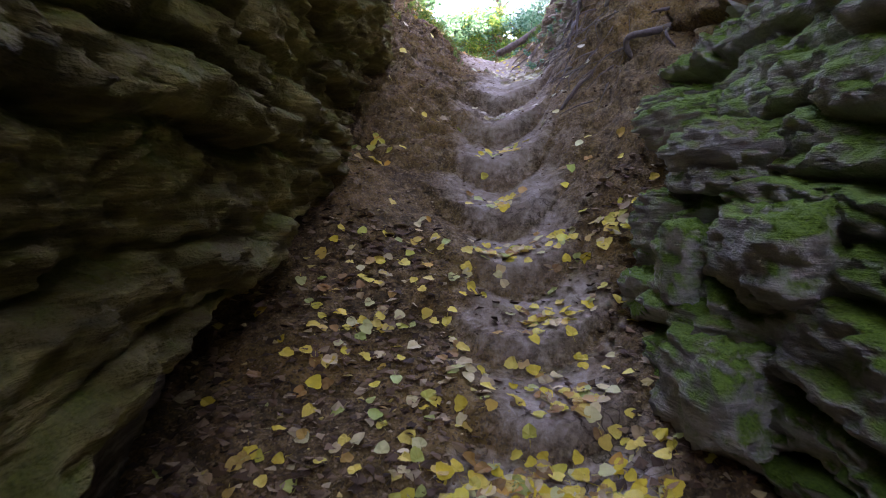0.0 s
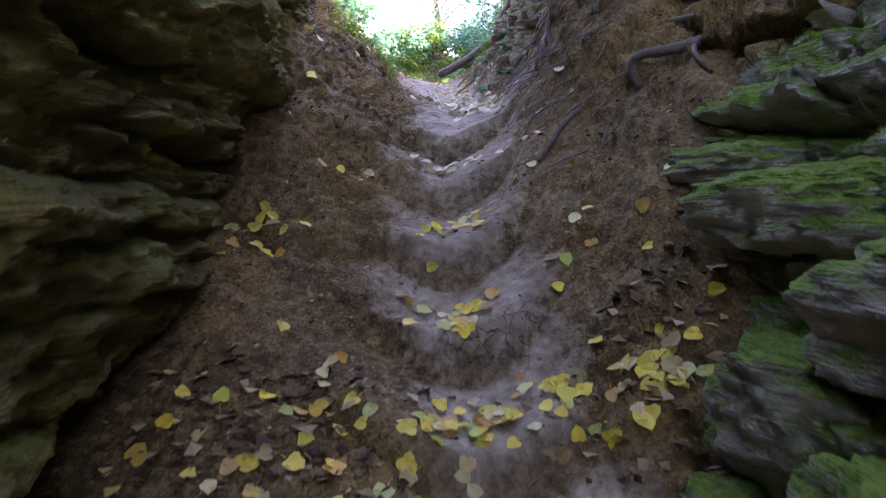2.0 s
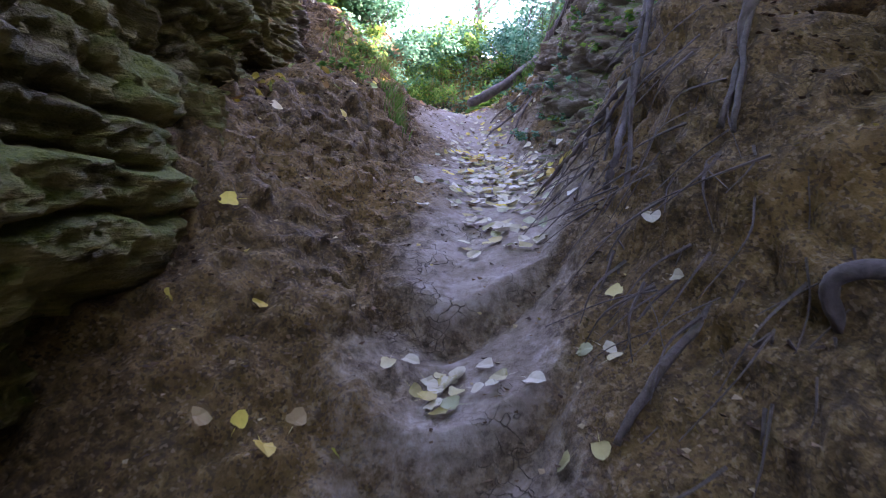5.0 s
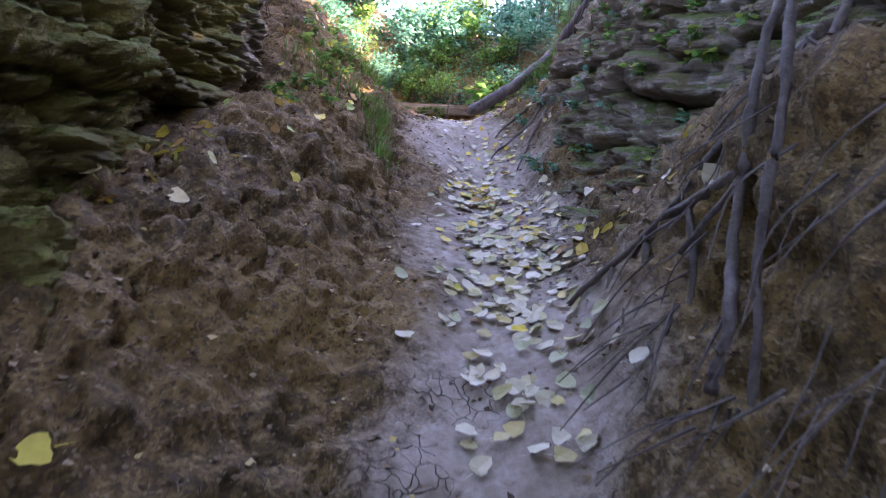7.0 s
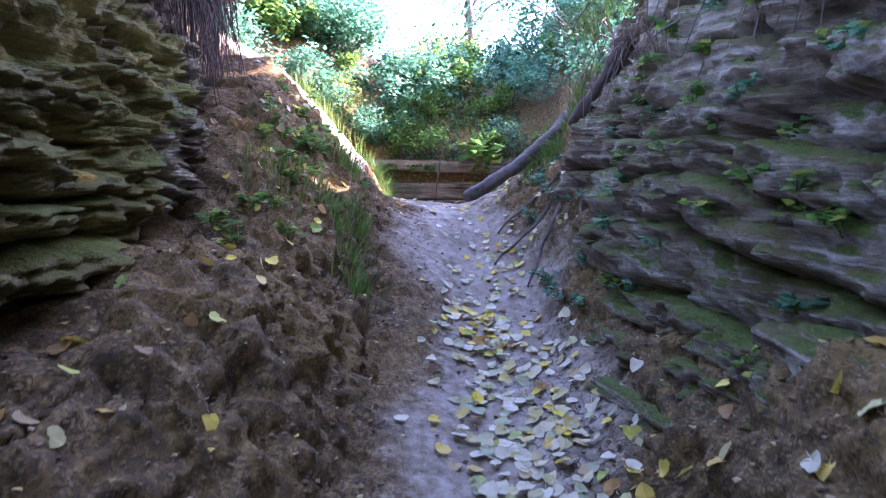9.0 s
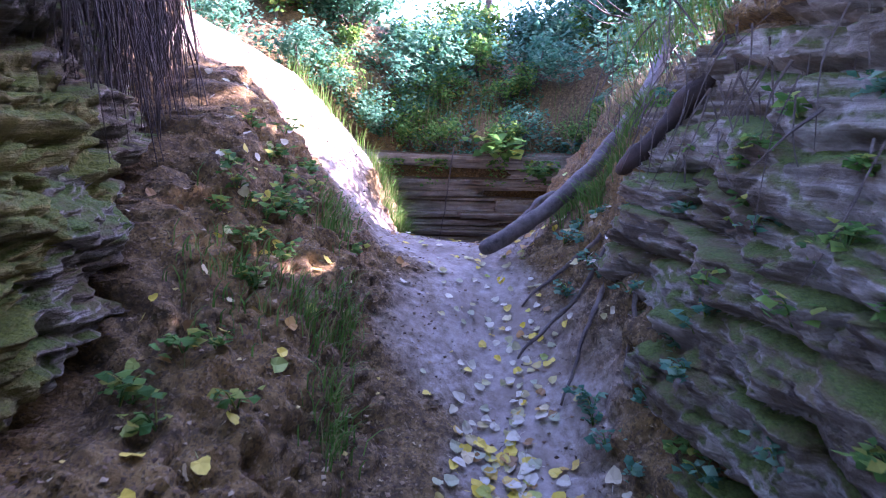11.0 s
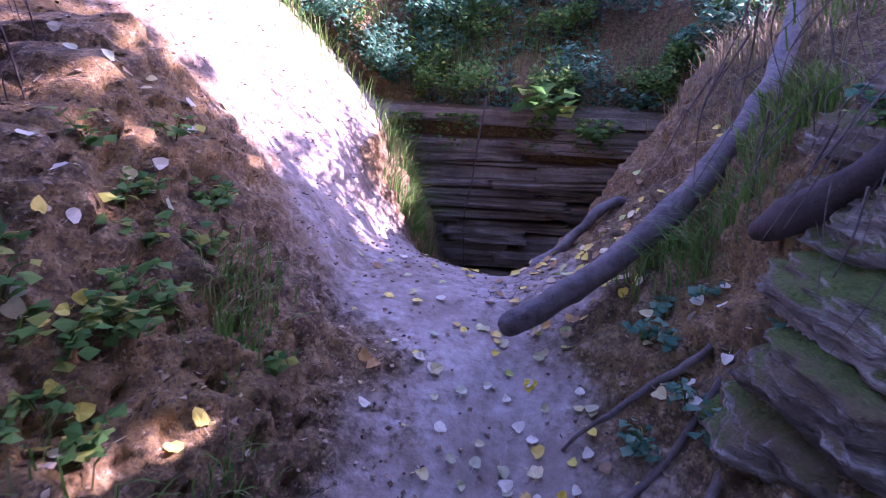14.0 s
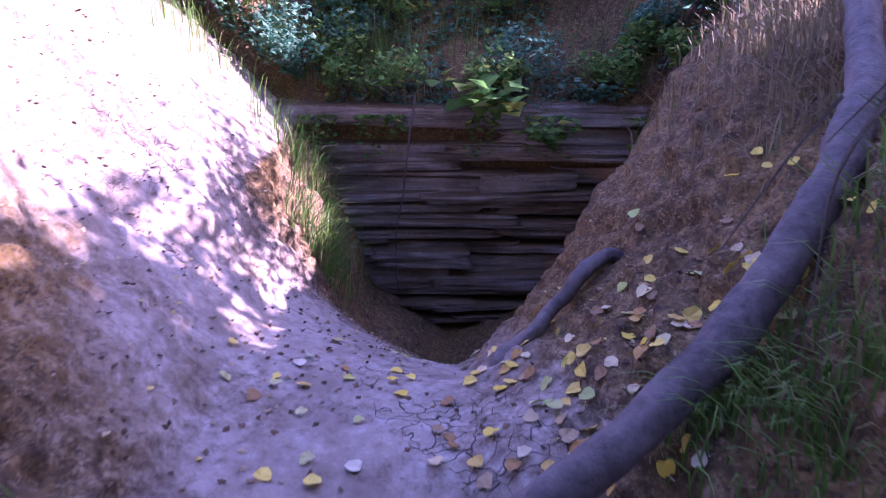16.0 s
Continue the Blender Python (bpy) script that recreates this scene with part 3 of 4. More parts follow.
def tube(bm, pts, r0, r1, sides=8, wobble=0.12, per=6, seed=0.0, knots=0.0, wiggle=0.0):
    line = [p + noise.noise_vector(p * 7 + Vector((seed, 0, 0))) * wiggle * r0 + noise.noise_vector(p * 19) * wiggle * r0 * 0.4 for p in smooth_line(pts, per)]
    rings, up = [], Vector((0.31, 0.2, 0.93))
    for i, p in enumerate(line):
        t = i / (len(line) - 1)
        d = (line[min(i + 1, len(line) - 1)] - line[max(i - 1, 0)]).normalized()
        s = d.cross(up).normalized()
        v = s.cross(d)
        r = r0 + (r1 - r0) * t
        if knots:
            r *= (1 - 0.5 * math.exp(-i / 1.2)) * (1 + knots * max(0, noise.noise(p * 5 + Vector((seed, 0, 0)))))
        ring = []
        for k in range(sides):
            a = 2 * math.pi * k / sides
            rr = r * (1 + wobble * noise.noise(p * 14 + Vector((seed, math.cos(a) * 1.3, math.sin(a) * 1.3))))
            ring.append(bm.verts.new(p + s * math.cos(a) * rr + v * math.sin(a) * rr))
        rings.append(ring)
    for a, b in zip(rings, rings[1:]):
        for k in range(sides):
            bm.faces.new((a[k], a[(k + 1) % sides], b[(k + 1) % sides], b[k]))
    if sides > 3:
        bm.faces.new(rings[0][::-1])
        bm.faces.new(rings[-1])


def finish(name, bm, material, smooth=True):
    me = bpy.data.meshes.new(name)
    bmesh.ops.recalc_face_normals(bm, faces=bm.faces[:]) if len(bm.faces) < 4000 and smooth else None
    bm.to_mesh(me)
    bm.free()
    me.materials.append(material)
    if smooth:
        me.polygons.foreach_set("use_smooth", np.ones(len(me.polygons), bool))
    return new(name, me)


def root(name, pts, r0, r1, material, label, category="root", group="", sides=9, extra=(), knots=0.7):
    bm = bmesh.new()
    tube(bm, pts, r0, r1, sides, 0.22 if category == "log" else 0.34, 8, pts[0][1] * 3, knots, 0.2 if category == "log" else 1.1)
    for p, a, b in extra:
        tube(bm, p, a, b, 6, 0.2, 6, p[0][0], 0.2)
    return tagged(finish(name, bm, material), label, category, group)


def leaf_cards(name, centres, size, material, tilt=0.7, shape=1.0, parent=None, seed=1):
    """Many small folded leaves in one mesh, one island each."""
    r = np.random.default_rng(seed)
    n = len(centres)
    c = np.asarray(centres, float)
    az, el, ro = r.random(n) * 6.283, (r.random(n) - 0.5) * 2 * tilt, (r.random(n) - 0.5) * 2.0
    d = np.stack([np.cos(az) * np.cos(el), np.sin(az) * np.cos(el), np.sin(el)], 1)
    s = np.stack([-np.sin(az), np.cos(az), np.zeros(n)], 1)
    u = np.cross(s, d)
    s, u = s * np.cos(ro)[:, None] - u * np.sin(ro)[:, None] * 0.6, u * np.cos(ro)[:, None] + s * np.sin(ro)[:, None] * 0.6
    L = (size * (0.6 + 0.8 * r.random(n)))[:, None]
    W = L * 0.36 * shape
    v = np.stack([c - d * L / 2, c - d * L * 0.05 + s * W + u * L * 0.1, c + d * L / 2 - u * L * 0.08, c - d * L * 0.05 - s * W + u * L * 0.1], 1).reshape(-1, 3)
    i = np.arange(n)[:, None] * 4
    f = np.concatenate([i + [[0, 1, 2]], i + [[0, 2, 3]]], 0)
    me = bpy.data.meshes.new(name)
    me.from_pydata(v.tolist(), [], f.tolist())
    me.materials.append(material)
    ob = new(name, me)
    ob.parent = parent
    return ob


def clumps(r, centre, radii, n_clump, per, spread):
    """Points in uneven clumps inside a rough ellipsoid."""
    c = np.asarray(centre, float)
    k = r.normal(size=(n_clump, 3))
    k /= np.linalg.norm(k, axis=1, keepdims=True)
    k *= (r.random(n_clump) ** 0.45)[:, None] * np.asarray(radii)
    pts = (c + k)[:, None, :] + r.normal(size=(n_clump, per, 3)) * spread
    return pts.reshape(-1, 3), c + k


def shrub(name, base, height, width, leaves, size, material, label, category, seed, stems=5, lean=(0, 0), shape=1.0):
    r = np.random.default_rng(seed)
    b = Vector(base)
    body = tagged(new(name), label, category, "shrubs round the hollow" if name == "shrub" else "trees above the gully")
    body.location = b
    bm = bmesh.new()
    nc = max(14, leaves // 45)
    pts, ks = clumps(r, (lean[0], lean[1], height * 0.6), (width, width, height * 0.45), nc, leaves // nc, min(0.2, 0.13 * height))
    for i in range(stems):
        k = Vector(ks[i])
        tube(bm, [(0.05 * math.cos(i), 0.05 * math.sin(i), -0.05), Vector((k.x * 0.35, k.y * 0.35, k.z * 0.5)), k], 0.012 + 0.004 * height, 0.003, 5, 0.1, 4, i)
    stem = finish("stem", bm, BARK_D)
    stem.parent = body
    leaf_cards("foliage", pts, size, material, 0.8, shape, body, seed)
    return body


def tree(base, height, crown, leaves, size, seed, trunk_r=0.14, crown_h=None, low=0.35):
    r = np.random.default_rng(seed)
    body = tagged(new("tree"), "broadleaf tree with a green uneven crown, for background and unseen shade", "tree", "trees above the gully")
    body.location = base
    top = Vector((r.normal() * 0.4, r.normal() * 0.4, height * 0.9))
    bm = bmesh.new()
    tube(bm, [(0, 0, -0.3), (0.1, 0.05, height * 0.3), top * 0.65, top], trunk_r, 0.03, 9, 0.15, 7, seed, 0.3)
    nc = leaves // 40
    pts, ks = clumps(r, (0, 0, height * (low + 1) / 2), (crown, crown, height * (1 - low) / 2), nc, 40, 0.2)
    for i in range(12):
        k = Vector(ks[i])
        t = 0.3 + 0.5 * (i / 12)
        s = top * t
        tube(bm, [s, s.lerp(k, 0.5) + Vector((0, 0, 0.25)), k], 0.05 * (1.2 - t), 0.008, 5, 0.1, 4, i)
    finish("trunk", bm, BARK_D).parent = body
    leaf_cards("crown", pts, size, GREEN_B if base[1] > 12 else GREEN, 0.8, 1.2, body, seed)
    return body


def boulder(name, loc, dims, rot, material, label, seed, square=5.0, res=20, rough=0.17):
    bm = bmesh.new()
    bmesh.ops.create_cube(bm, size=2)
    bmesh.ops.subdivide_edges(bm, edges=bm.edges[:], cuts=res, use_grid_fill=True)
    sv = Vector((seed * 3.1, seed * 1.7, 0))
    for v in bm.verts:
        p = v.co
        ln = (abs(p.x) ** square + abs(p.y) ** square + abs(p.z) ** square) ** (1 / square)
        p = p / ln
        m = 1 + rough * 1.6 * noise.noise(p * 1.3 + sv) + rough * 0.8 * noise.noise(p * 4 + sv) + rough * 0.5 * noise.noise(p * 9 + sv) + rough * 0.25 * noise.noise(p * 22 + sv)
        bed = math.sin((p.z * dims[2] * 55) + 2 * noise.noise(p * 2 + sv)) * rough * 0.12
        v.co = Vector((p.x * dims[0], p.y * dims[1], p.z * dims[2])) * (m + bed)
    ob = finish(name, bm, material)
    ob.matrix_world = pose(*loc, *rot)
    return tagged(ob, label, "rock", "rocks beside the path") if label else ob


# ---- bedded cliff in the hollow ----
base = boulder("cliff", (1.15, 12.12, 2.5), (1.45, 0.40, 0.92), (0, 0, 0), ROCK_F, "", 3, 8, 20, 0.03)
tagged(base, "brown bedded sandstone cliff of thin horizontal slabs", "cliff", kind="structure")
r = random.Random(4)
z = 1.8
while z < 3.58:
    h = r.choice((0.035, 0.05, 0.07, 0.10, 0.14))
    x = -0.5 + r.uniform(0, 0.5)
    while x < 2.35:
        w = r.uniform(0.6, 2.0)
        if z > 3.44 and r.random() < .4:
            x += w * .6
            continue
        mid = x + w / 2
        wave = 0.045 * math.sin(mid * 2.1 + z * 3) + 0.02 * math.sin(mid * 5 + z * 7)
        slab = boulder("slab", (mid - 1.15, 11.67 - 12.12 + r.uniform(-0.07, 0.06) + 0.03 * (3.5 - z) + 0.05 * (mid - 1.1) ** 2, z + h / 2 - 2.5 + wave), (w / 2 * 1.10, 0.17, h / 2 * 1.02), (r.uniform(-5, 5), r.uniform(-1.5, 1.5), r.uniform(-3, 3)), ROCK_F, "", r.random() * 50, 16, 8, 0.075)
        slab.parent = base
        x += w
    z += h

# ---- rocks by the path ----
ROCKS = [
    ((.86, 2.36, 1.12), (.13, .17, .10), 0, ROCK_R), ((.93, 2.32, 1.40), (.15, .20, .12), 20, ROCK_R),
    ((.86, 2.02, 1.28), (.13, .16, .13), -10, ROCK_R), ((.98, 2.02, 1.62), (.17, .24, .12), 8, ROCK_R),
    ((1.06, 2.55, 1.80), (.16, .26, .09), 12, ROCK_R), ((.80, 1.72, .95), (.13, .22, .15), 5, ROCK_R),
    ((.93, 1.62, 1.35), (.16, .24, .13), -6, ROCK_R), ((1.08, 2.95, 1.72), (.10, .2, .07), 10, ROCK_R),
    ((1.12, 2.98, 1.92), (.12, .24, .07), 4, ROCK_R),
    ((-1.02, 1.75, .92), (.10, .34, .40), 8, ROCK_U), ((-.50, 4.62, 2.74), (.12, .16, .10), 10, ROCK_L),
    ((-.60, 5.0, 2.95), (.15, .26, .06), 4, ROCK_L), ((1.2, 5.85, 2.66), (.17, .50, .10), 12, ROCK_U),
    ((1.36, 5.35, 2.98), (.16, .3, .1), 0, ROCK_U), ((1.46, 7.42, 3.70), (.18, .26, .08), 10, ROCK_U),
    ((1.34, 7.12, 3.16), (.12, .36, .05), -18, ROCK_U), ((1.46, 3.25, 2.95), (.22, .45, .2), 5, ROCK_L),
]
for k, (loc, dims, yaw, m) in enumerate(ROCKS):
    boulder("rock", loc, dims, (3 * math.sin(k), 4 * math.cos(k * 2), yaw), m, "weathered sandstone block bedded in the gully wall" if m is not ROCK_R else "moss-covered sandstone block in the gully wall", k + 1)

# ---- logs and roots ----
root("log", [(.69, 8.06, 3.315), (.80, 8.10, 3.37), (1.0, 8.16, 3.50), (1.25, 8.27, 3.685), (1.46, 8.41, 3.90), (1.66, 8.62, 4.10), (1.87, 8.99, 4.31), (2.05, 9.3, 4.55), (2.15, 9.5, 4.75)], .044, .040, BARK, "grey fallen log leaning across the earth bank", "log", sides=16, knots=0.25)
# this log lies in shadow: the shade is in its near-black colour
root("log", [(1.30, 7.80, 3.76), (1.37, 7.70, 3.86), (1.45, 7.56, 4.02), (1.54, 7.42, 4.22), (1.7, 7.3, 4.5)], .036, .046, FIBRE, "broken log jutting from the bank above rock, shade in its colour", "log", sides=12)
root("pole", [(.83, 8.78, 3.2), (1.0, 8.92, 3.33), (1.20, 9.05, 3.49), (1.32, 9.1, 3.50)], .024, .02, BARK, "grey dead branch on the hollow's edge", "branch", sides=8)
root("vine", [(.70, 11.55, 3.75), (.66, 11.42, 3.5), (.62, 11.44, 3.1), (.56, 11.42, 2.7), (.58, 11.4, 2.3)], .008, .004, BARK, "thin grey root hanging over the cliff", sides=6)
root("dead_branch", [(2.6, 10.3, 4.75), (2.2, 10.0, 4.78), (1.8, 9.9, 4.85), (1.4, 9.8, 5.05)], .014, .004, BARK, "bare grey branches reaching out from the bank", "branch", sides=6,
     extra=[([(2.3, 10.05, 4.77), (1.95, 10.2, 4.95), (1.6, 10.3, 5.3)], .008, .002), ([(2.0, 9.95, 4.8), (1.7, 9.7, 4.75), (1.45, 9.6, 4.85)], .006, .002), ([(1.8, 9.9, 4.85), (1.6, 10.0, 5.1), (1.5, 10.1, 5.4)], .006, .002), ([(2.4, 10.1, 4.77), (2.1, 10.3, 4.7), (1.8, 10.4, 4.75)], .007, .002), ([(1.6, 9.85, 4.95), (1.35, 9.95, 5.15), (1.2, 10.0, 5.4)], .005, .002)])
root("root", [(1.07, 3.56, 2.28), (1.046, 3.53, 2.37), (1.12, 3.48, 2.41), (1.24, 3.44, 2.42), (1.45, 3.38, 2.46), (1.9, 3.3, 2.58)], .016, .026, BARK, "thick grey tree root bridging the bank", extra=[([(1.16, 3.5, 2.52), (1.35, 3.45, 2.55), (1.7, 3.35, 2.62)], .009, .014), ([(1.24, 3.44, 2.42), (1.2, 3.36, 2.36), (1.22, 3.28, 2.28)], .012, .006)])
root("root", [(1.3, 4.75, 3.75), (1.12, 4.62, 3.40), (1.04, 4.53, 3.2), (.99, 4.45, 3.0), (.955, 4.41, 2.85), (.93, 4.35, 2.65), (.89, 4.28, 2.42)], .011, .006, BARK, "grey tree root hanging down the earth bank")
root("root", [(1.55, 4.6, 3.7), (1.28, 4.3, 3.38), (1.19, 4.15, 3.15), (1.12, 4.07, 2.95), (1.04, 3.98, 2.7)], .02, .010, BARK_D, "dark tree root hanging down the earth bank")
root("root", [(1.2, 4.8, 3.5), (1.07, 4.68, 3.18), (1.02, 4.62, 2.97), (.98, 4.54, 2.78), (.915, 4.43, 2.68), (.87, 4.38, 2.54)], .012, .012, BARK, "grey tree root hanging down the earth bank")
root("root", [(1.1, 4.58, 3.05), (1.02, 4.66, 2.94), (.99, 4.8, 2.86), (.96, 4.99, 2.765), (.885, 5.1, 2.63), (.80, 5.23, 2.47)], .016, .007, BARK_D, "dark tree root running down to the path", extra=[([(.96, 4.99, 2.765), (.93, 4.9, 2.62), (.88, 4.82, 2.5)], .012, .005), ([(.99, 4.8, 2.86), (.96, 4.68, 2.7), (.9, 4.6, 2.55)], .012, .005), ([(.9, 5.08, 2.66), (.86, 5.0, 2.54), (.82, 4.95, 2.46)], .009, .004)])
root("root", [(1.05, 3.86, 2.42), (.979, 3.81, 2.32), (.87, 3.755, 2.205), (.756, 3.70, 2.09), (.70, 3.67, 2.01)], .012, .010, BARK_D, "dark thin branch lying on the earth bank", knots=0.2)
for pts, a, b, m in (([(1.6, 4.9, 3.8), (1.35, 4.75, 3.45), (1.15, 4.62, 3.15), (1.02, 4.62, 2.92), (.93, 4.7, 2.75)], .013, .006, BARK_D), ([(1.5, 4.35, 3.6), (1.25, 4.2, 3.25), (1.12, 4.05, 2.95), (1.02, 3.9, 2.68)], .012, .006, BARK_D),
                     ([(1.3, 4.7, 3.35), (1.08, 4.85, 3.0), (.97, 5.0, 2.75), (.9, 5.15, 2.55)], .014, .006, BARK_D)):
    root("root", pts, a, b, m, "dark tree root clinging to the earth bank", group="roots on the bank")
for a, b, c in (((1.32, 7.66, 3.58), (1.08, 7.56, 3.27), (.80, 7.42, 2.99)), ((1.32, 7.6, 3.55), (1.12, 7.38, 3.2), (.93, 7.12, 2.93)), ((1.3, 7.7, 3.58), (1.1, 7.74, 3.33), (.85, 7.72, 3.13)), ((1.34, 7.5, 3.55), (1.22, 7.2, 3.3), (1.12, 6.98, 3.05))):
    m = [on_ground(*p[:2])[0] + Vector((0, 0, .008)) for p in (b, c)]
    root("root", [a, m[0], (m[0] + m[1]) / 2 + Vector((0, 0, .01)), m[1]], .013, .005, BARK_D, "dark root creeping over the trodden earth", group="roots on the path")


def strands(name, spots, material, label, length, seed, radius=0.004, out=(0, 0)):
    r = random.Random(seed)
    bm = bmesh.new()
    for x, y, z in spots:
        L = length * r.uniform(0.4, 1.3)
        a, b = r.uniform(-.12, .12) + out[0], r.uniform(-.12, .12) + out[1]
        tube(bm, [(x, y, z), (x + a * .5 + r.uniform(-.03, .03), y + b * .5 + r.uniform(-.04, .04), z - L * .4), (x + a + r.uniform(-.04, .04), y + b, z - L)], radius * r.uniform(.5, 2.0), radius * 0.4, 4, 0.1, 4, x)
    return tagged(finish(name, bm, material, False), label, "roots", kind="stuff")


r = random.Random(9)
strands("root_curtain", [(-.74 + r.gauss(0, .06) - max(0, y - 7.6) * .35, y, 4.85 + r.gauss(0, .25)) for y in [r.uniform(6.9, 8.1) for _ in range(650)]], FIBRE, "dark hanging root fibres under the left bank's top", 0.65, 3, 0.0035)
strands("rootlets", [(x, y, on_ground(x, y)[0].z + .02) for x, y in [(r.uniform(.82, 1.12), r.uniform(3.5, 4.9)) for _ in range(110)]], BARK_D, "thin brown rootlets hanging from the earth bank", 0.22, 5, 0.003, (-.12, -.04))
strands("rootlets", [(1.42 + r.gauss(0, .08), r.uniform(5.0, 8.2), 4.15 + r.gauss(0, .15)) for _ in range(160)], BARK_D, "thin brown rootlets hanging over the rock wall", 0.3, 6, 0.003, (-.03, 0))


# ---- grass, herbs, shrubs, trees ----
def blades(name, spots, length, material, label, seed, droop=0.6, side=(0, 0)):
    r = np.random.default_rng(seed)
    V, F = [], []
    for x, y, z in spots:
        a, L = r.random() * 6.283, length * r.uniform(.5, 1.3)
        dx, dy = math.cos(a) * droop * L * r.random() + side[0] * L, math.sin(a) * droop * L * r.random() + side[1] * L
        w = 0.0018 + 0.0016 * r.random()
        px, py = -math.sin(a) * w, math.cos(a) * w
        i = len(V)
        for t, k in ((0, 1), (.4, .9), (.75, .6)):
            h = L * (t - 0.55 * droop * t * t * (1 + abs(side[0]) * 2.2))
            V += [(x + dx * t * t + px * k, y + dy * t * t + py * k, z + h), (x + dx * t * t - px * k, y + dy * t * t - py * k, z + h)]
        V.append((x + dx, y + dy, z + L * (1 - 0.55 * droop * (1 + abs(side[0]) * 2.2))))
        F += [(i, i + 1, i + 3, i + 2), (i + 2, i + 3, i + 5, i + 4), (i + 4, i + 5, i + 6)]
    me = bpy.data.meshes.new(name)
    me.from_pydata(V, [], F)
    me.materials.append(material)
    return tagged(new(name, me), label, "grass", kind="stuff")


def tuft(x, y, sx, sy, n, length, material, label, seed, side=(0, 0), droop=0.6, tree_=None, lift=0.0):
    r = random.Random(seed)
    spots = []
    for _ in range(n):
        px, py = x + r.gauss(0, sx), y + r.gauss(0, sy)
        hit = (tree_ or TREE).ray_cast(Vector((px, py, 9)), Vector((0, 0, -1)))[0]
        if hit:
            spots.append((px, py, hit.z - .01 + lift))
    return blades("grass_tuft", spots, length, material, label, seed, droop, side)


G = "green grass tuft drooping on the earth bank"
TUFTS = [(.08, 7.2, .03, .10, 80, .15, .25), (-.04, 7.75, .04, .10, 90, .17, .25), (.10, 6.75, .03, .1, 90, .15, .2), (-.25, 6.9, .08, .12, 60, .15, .2),
         (-.02, 7.02, .05, .08, 80, .16, .2), (1.32, 8.05, .08, .07, 170, .2, -.3), (1.22, 8.2, .06, .05, 120, .18, -.3), (1.55, 8.2, .08, .1, 180, .24, -.3),
         (.16, 10.5, .08, .14, 190, .36, .25), (.05, 11.0, .12, .2, 150, .36, .2), (-.65, 11.0, .2, .2, 90, .3, .1), (1.9, 9.4, .15, .3, 170, .3, -.3), (1.75, 8.9, .1, .2, 160, .22, -.3)]
for k, (x, y, sx, sy, nn, L, side) in enumerate(TUFTS):
    tuft(x, y, sx, sy, nn * 2, L * 1.1, GRASS if k < 11 else STRAW, G if k < 11 else "dry straw-coloured grass drooping over the bank", 40 + k, (side, -0.1))
for k, (x, y, sx, nn, L) in enumerate(((.35, 11.9, .18, 300, .5), (-.3, 11.8, .25, 260, .4), (1.0, 12.1, .35, 260, .35), (2.2, 11.8, .25, 260, .35))):
    tuft(x, y, sx, .15, nn, L, GRASS, "long green grass on the overgrown bank", 70 + k, (0, -.3), 0.6, TREE_F)
tuft(.55, 11.85, .25, .14, 200, .34, STRAW, "dry grass drooping down the overgrown bank", 89, (0, -.5), .9, TREE_F)
tuft(1.5, 11.68, .5, .04, 260, .3, STRAW, "dry grass hanging over the cliff edge", 90, (0, -.4), .9, TREE_F)
r = random.Random(12)
edge = [(1.5 + r.gauss(0, .06), r.uniform(7.2, 8.3), 4.38 + r.gauss(0, .06)) for _ in range(420)]
blades("grass_tuft", edge, .32, GRASS, "green grass hanging from the bank's top edge", 91, .9, (-.45, -.1))


def herb(x, y, n, size, material, label, seed, height=0.12, spread=0.07, surface=None, at=None):
    r = np.random.default_rng(seed)
    p = Vector(at) if at else (surface or TREE).ray_cast(Vector((x, y, 9)), Vector((0, 0, -1)))[0]
    body = tagged(new("herb"), label, "plant", "low plants on the banks")
    body.location = p
    bm = bmesh.new()
    pts = []
    for i in range(max(3, n // 7)):
        a = r.random() * 6.283
        e = Vector((math.cos(a) * spread * r.uniform(.4, 1.3), math.sin(a) * spread * r.uniform(.4, 1.3), height * r.uniform(.5, 1.2)))
        tube(bm, [(0, 0, -.01), e * 0.5 + Vector((0, 0, .02)), e], .0025, .0012, 4, 0, 3, i)
        for j in range(7):
            q = e * (0.35 + 0.65 * j / 6)
            pts.append((q.x + r.normal() * size * .5, q.y + r.normal() * size * .5, q.z + r.normal() * size * .25))
    finish("stem", bm, GREEN).parent = body
    leaf_cards("leaves", pts, size, material, 0.4, 1.5, body, seed)
    return body


HL = "small green herb with broad leaves on earth"
r = random.Random(21)
for k in range(30):
    x, y = r.gauss(-.27, .10), r.uniform(6.3, 8.1)
    herb(x, y, r.choice((14, 21, 28)), .035, GREEN, HL, 100 + k, .07, .06)
for k in range(18):
    herb(r.uniform(1.0, 1.35), r.uniform(6.6, 8.0), 14, .03, GREEN_B, HL, 140 + k, .06, .05)
RB = bvh(wall_right)
for k in range(64):
    y, z = r.uniform(4.9, 7.8), r.uniform(2.9, 4.1)
    h = RB.ray_cast(Vector((.5, y, z)), Vector((1, 0, 0)))[0]
    if h:
        herb(0, 0, r.choice((14, 21, 28)), .036, r.choice((GREEN, GREEN_B)), "small green plant rooted in the rock wall", 170 + k, .06, .05, at=h + Vector((.005, 0, 0)))
herb(0, 0, 42, .14, GREEN, "bright green broad-leaved sapling above the cliff", 210, .26, .22, at=(1.12, 11.40, 3.62))
herb(1.62, 11.66, 120, .06, GREEN, "bright yellow-green bush hanging over the cliff", 211, .12, .2, at=(1.62, 11.40, 3.46))
herb(2.0, 11.68, 80, .06, GREEN_B, "green bush above the cliff", 212, .18, .22, TREE_F)

